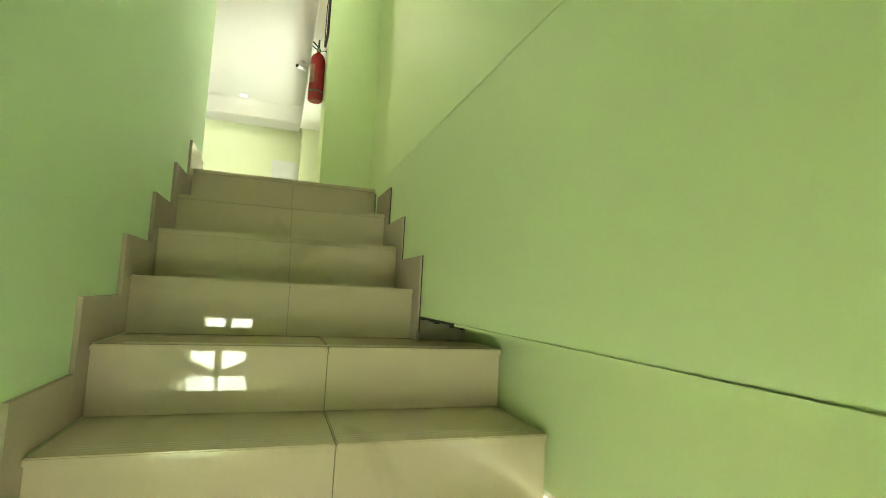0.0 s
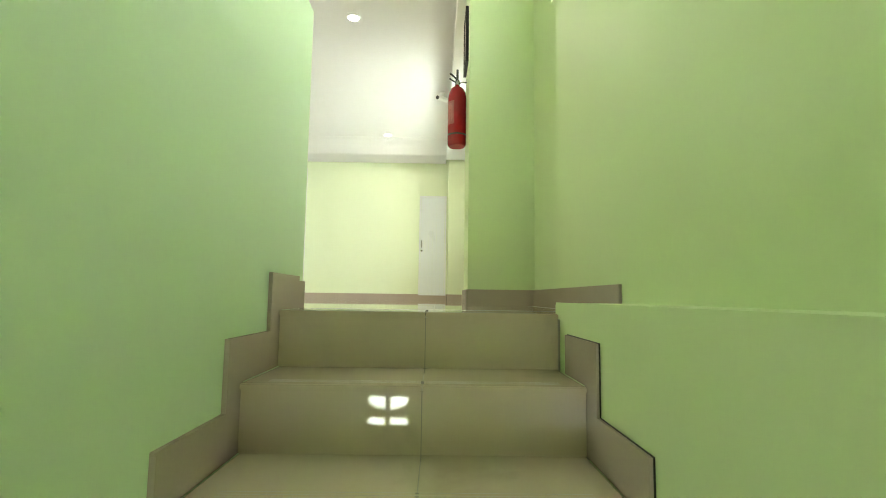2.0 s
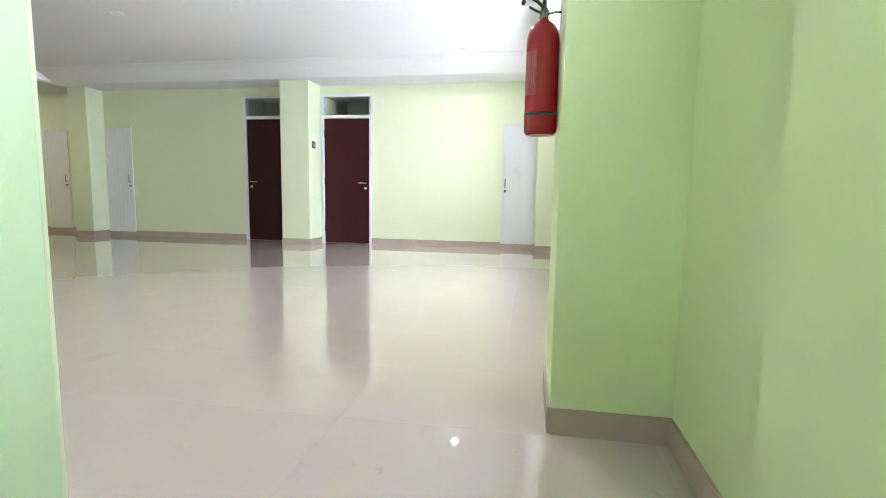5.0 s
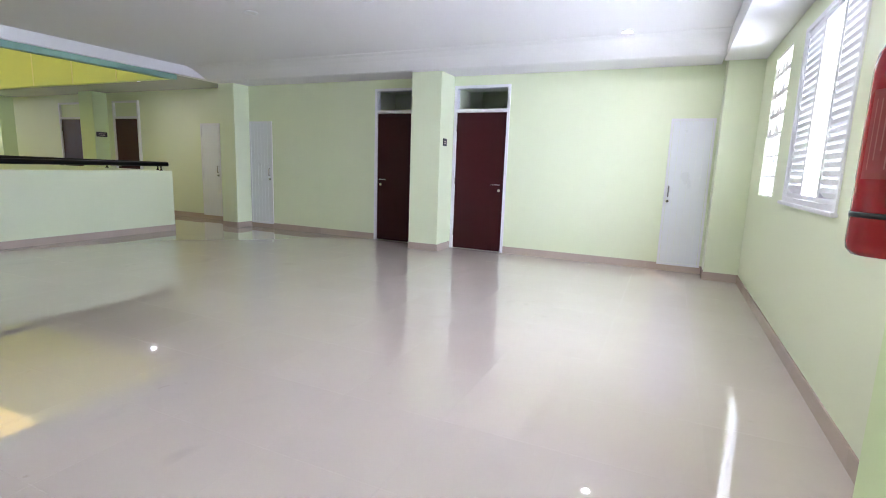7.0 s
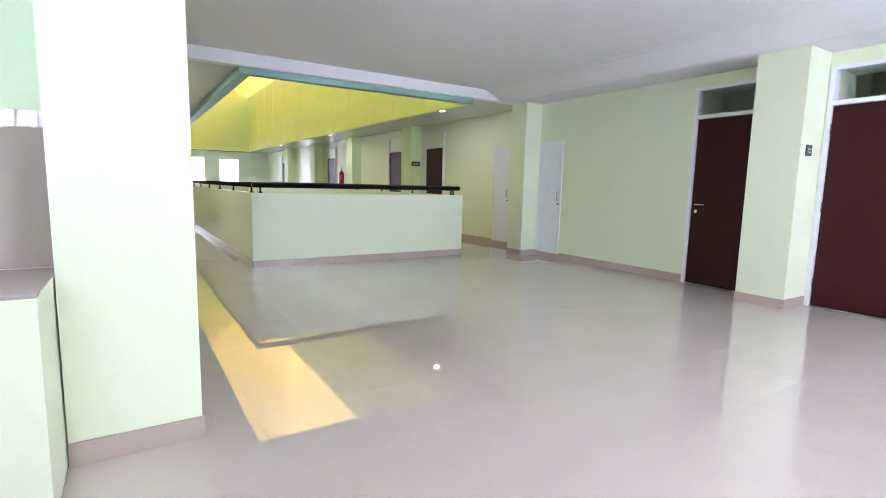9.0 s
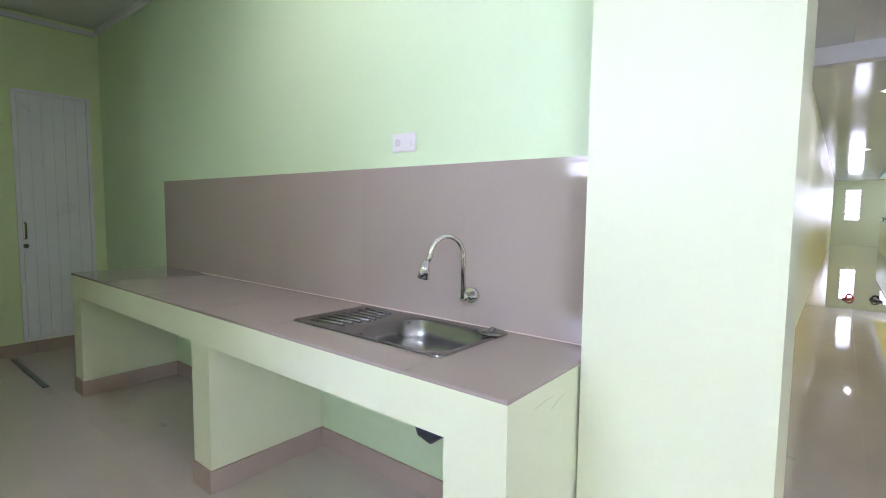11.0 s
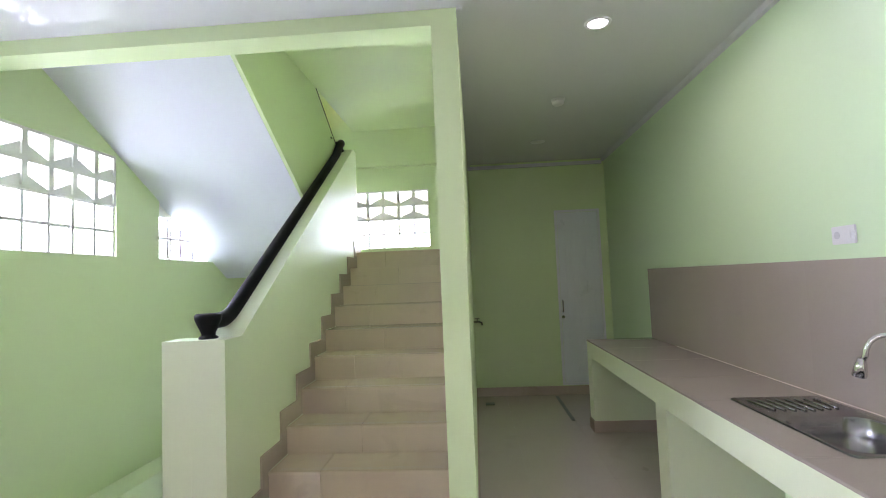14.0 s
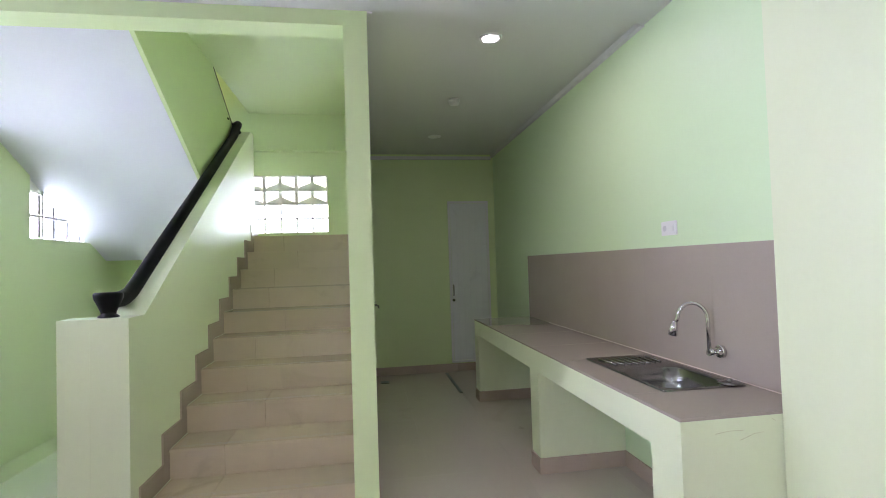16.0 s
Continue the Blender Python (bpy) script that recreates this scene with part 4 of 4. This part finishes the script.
for x, y, z, lit in [(*q[:3], 1) for q in LIT] + [(-1.42, 4.82, CZ, 0), (-2.83, 4.77, CZ, 0), (-1.16, -2.45, CZ + 0.03, 0)]:
    downlight(x, y, z, lit)

th = empty("smoke_detector", pose(-1.165, -1.22, CZ + 0.03), label="white round smoke detector on the pantry ceiling", category="smoke detector")
bm = bmesh.new()
lathe(bm, [(0.055, 0), (0.055, -0.012)], (0, 0, 0), 20)
part("base", bm, PLASTIC, th)
bm = bmesh.new()
lathe(bm, [(0.048, -0.012), (0.046, -0.035), (0.036, -0.045), (0.02, -0.046)], (0, 0, 0), 20)
part("dome", bm, PLASTIC, th)

th = empty("exit_sign", pose(1.50, 1.30, CZ + 0.045), label="green emergency exit sign hung from the ceiling", category="exit sign")
bm = bmesh.new()
box(bm, -0.19, 0.19, -0.018, 0.018, -0.25, -0.06)
part("housing", bm, STEEL, th, "grey metal housing", 0.004)
boxpart("panel", (-0.178, 0.178, -0.0195, 0.0195, -0.238, -0.072), BLACKP, th, "black sign panel")
boxpart("face", (-0.15, 0.15, -0.021, -0.018, -0.185, -0.085), GREEN_SIGN, th, "green pictogram field")
boxpart("face", (-0.15, 0.15, 0.018, 0.021, -0.185, -0.085), GREEN_SIGN, th, "green pictogram field")
for x in (-0.12, 0.12):
    bm = bmesh.new()
    tube(bm, [(x, 0, -0.06), (x, 0, 0)], 0.006, 8)
    part("hanger", bm, STEEL, th)

th = empty("security_camera", pose(1.70, 4.85, CZ), label="small white bullet camera on the ceiling", category="camera")
bm = bmesh.new()
lathe(bm, [(0.045, 0), (0.045, -0.015), (0.012, -0.02), (0.012, -0.06)], (0, 0, 0), 14)
part("mount", bm, PLASTIC, th)
bm = bmesh.new()
tube(bm, [(0.05, 0.05, -0.085), (-0.07, -0.08, -0.10)], 0.032, 14)
part("body", bm, PLASTIC, th)
bm = bmesh.new()
tube(bm, [(-0.07, -0.08, -0.10), (-0.074, -0.085, -0.1005)], 0.026, 14)
part("lens", bm, BLACKP, th)

for x, y, z, s in ((-1.74, 7.42, 1.62, 0.06), (-10.62, NCY - 0.17, 1.72, 0.12)):
    th = empty("room_sign", pose(x, y, z), label="small black room sign with pale lettering", category="sign")
    boxpart("plate", (0, 0.012, -s, s, -0.055, 0.055), BLACKP, th, "", 0.002)
    for k in range(2):
        boxpart("print_bar", (0.012, 0.0135, -s * 0.6, s * 0.6, 0.008 - k * 0.03, 0.018 - k * 0.03), PRINT, th)

th = empty("instruction_board", pose(1.85, 1.80, 1.87), label="thin dark framed notice board above the extinguisher", category="notice board")
bm = bmesh.new()
for b in ((-0.022, 0, -0.13, -0.11, -0.20, 0.20), (-0.022, 0, 0.11, 0.13, -0.20, 0.20), (-0.022, 0, -0.11, 0.11, 0.18, 0.20), (-0.022, 0, -0.11, 0.11, -0.20, -0.18)):
    box(bm, *b)
part("frame", bm, BLACKP, th)
boxpart("panel", (-0.014, 0, -0.11, 0.11, -0.18, 0.18), PRINT, th, "pale printed sheet")


def slipper(m, material, label):
    th = empty("slipper", m, label=label, category="slipper", group="slippers on the corridor floor")
    bm = bmesh.new()
    prism(bm, rounded(0, 0, 0.048, 0.125, 0.045), "z", 0.0, 0.022)
    part("sole", bm, material, th, "", 0.004)
    bm = bmesh.new()
    tube(bm, [(-0.045, 0.03, 0.02), (-0.03, 0.03, 0.055), (0.0, 0.035, 0.066), (0.03, 0.03, 0.055), (0.045, 0.03, 0.02)], 0.014, 8)
    part("strap", bm, material, th)
    return th


slipper(pose(-10.0, 2.10, 0, 0, 0, 70), RED, "red rubber slipper on the tiled corridor floor")
slipper(pose(-10.1, 2.42, 0, 0, 0, 110), BLACKP, "black rubber slipper on the tiled corridor floor")
panel_door("door_8", -7.60, -7.06, NCY, 0.08, 1.97, -1, -7.12, "narrow white panel shaft door in the corridor, closed")

# ---- skirting tiles along the walls ----
def skirting(name, runs):
    th = empty(name, Matrix.Identity(4), label="taupe tile skirting along the walls", category="skirting", kind="structure")
    t = 0.011
    for axis, c, side, u0, u1 in runs:
        n = max(1, round(abs(u1 - u0) / 0.6))
        for k in range(n):
            a, b = u0 + (u1 - u0) * k / n, u0 + (u1 - u0) * (k + 1) / n - 0.0015
            lo, hi = sorted((c, c + side * t))
            boxpart("skirting_tile", (lo, hi, a, b, 0.0, 0.10) if axis == "x" else (a, b, lo, hi, 0.0, 0.10), SKIRT_TILE, th)


skirting("baseboard", [
    ("y", NY, -1, -5.915, -3.14), ("y", NY, -1, -0.847, 1.85), ("y", 7.25, -1, -2.22, -1.74), ("x", -1.74, 1, 7.25, NY - 0.02), ("x", -2.22, -1, 7.25, NY - 0.02),
    ("y", 7.35, -1, 1.85, HX), ("x", 1.85, -1, 7.35, NY), ("x", HX, -1, 2.0, 7.35), ("x", 1.85, -1, 1.545, 2.0), ("y", 1.545, -1, 1.85, EX), ("x", EX, -1, 0.075, 1.545),
    ("x", CW1, 1, 0.17, 0.285), ("y", 0.292, 1, CW0, CW1), ("y", 0.287, 1, DW0, DW1), ("x", DW0, -1, SY, 0.287), ("y", SY, 1, KX, DW0), ("x", KX, 1, SY, -2.06),
    ("x", COLX, 1, 1.362, 1.863), ("y", 1.863, 1, KX - 0.2, COLX), ("x", -5.915, 1, 7.37, NY - 0.012), ("y", 7.37, -1, -6.29, -5.915), ("x", -6.29, -1, 7.37, NCY),
    ("x", VX, 1, VY0, VY1), ("y", VY0, -1, -14.0, VX), ("y", NCY, -1, -14.0, -6.30), ("y", VY1, 1, -14, VX)])

# dark strip across the stair head
bm = bmesh.new()
box(bm, CW1, EX, 0.266, 0.345, -0.02, 0.0)
solid("floor_strip", bm, BLACK, label="black stone strip across the stair head", category="floor", kind="structure")

# ---- floor tiles ----
TILE, JX, JY = 0.6, 1.045, 1.52
base = bmesh.new()
box(base, FARX, HX + 0.05, VY1, NCY, -0.2, -0.0008)
box(base, VX, HX + 0.05, 0.285, VY1, -0.2, -0.0008)
box(base, KX, DW0, SY, 0.285, -0.2, -0.0008)
box(base, FARX, VX, SCY, VY0, -0.2, -0.0008)
box(base, FARX, -24.0, VY0, VY1, -0.2, -0.0008)
box(base, CW1, EX, 0.27, 0.285, -0.2, -0.02)
box(base, DW1, CW0, 0.115, 0.285, -0.2, -0.0008)
floor = solid("floor", base, GROUT, label="polished cream porcelain tile floor with fine joints", category="floor", kind="structure")


def tile_mesh(w, d, cache={}):
    key = (round(w, 3), round(d, 3))
    if key not in cache:
        bm = bmesh.new()
        g, b = 0.0004, 0.00015
        lo = [bm.verts.new(p) for p in ((g, g, -0.012), (w - g, g, -0.012), (w - g, d - g, -0.012), (g, d - g, -0.012))]
        mi = [bm.verts.new(p) for p in ((g, g, -b), (w - g, g, -b), (w - g, d - g, -b), (g, d - g, -b))]
        hi = [bm.verts.new(p) for p in ((g + b, g + b, 0), (w - g - b, g + b, 0), (w - g - b, d - g - b, 0), (g + b, d - g - b, 0))]
        for r, s in ((lo, mi), (mi, hi)):
            for k in range(4):
                bm.faces.new((r[k], r[(k + 1) % 4], s[(k + 1) % 4], s[k]))
        bm.faces.new(hi)
        cache[key] = finish("floor_tile", bm, FLOOR_TILE)
    return cache[key]


def lay(x0, x1, y0, y1, far):
    i0, i1 = math.floor((x0 - JX) / TILE), math.ceil((x1 - JX) / TILE)
    j0, j1 = math.floor((y0 - JY) / TILE), math.ceil((y1 - JY) / TILE)
    for i in range(i0, i1):
        for j in range(j0, j1):
            a, b = max(x0, JX + i * TILE), min(x1, JX + (i + 1) * TILE)
            c, d = max(y0, JY + j * TILE), min(y1, JY + (j + 1) * TILE)
            if b - a < 0.01 or d - c < 0.01:
                continue
            if far is None:
                ob = new("floor_tile", tile_mesh(b - a, d - c))
                ob.parent = floor
                ob.location = (a, c, 0)
            else:
                far.append((a, b, c, d))


lay(-6.4, HX, 0.345, NY, None)
lay(DW0, CW1, 0.287, 0.345, None)
lay(DW1, CW0, 0.12, 0.287, None)
lay(KX, DW0, SY, 0.345, None)
far = []
lay(FARX, -6.4, SCY, VY0, far)
lay(FARX, -6.4, VY1, NCY, far)
lay(VX, -6.4, VY0, VY1, far)
lay(FARX, -24.0, VY0, VY1, far)
bm = bmesh.new()
for a, b, c, d in far:
    box(bm, a + 0.001, b - 0.001, c + 0.001, d - 0.001, -0.012, 0.0)
part("floor_tile_rest", bm, FLOOR_TILE, floor, kind="stuff")
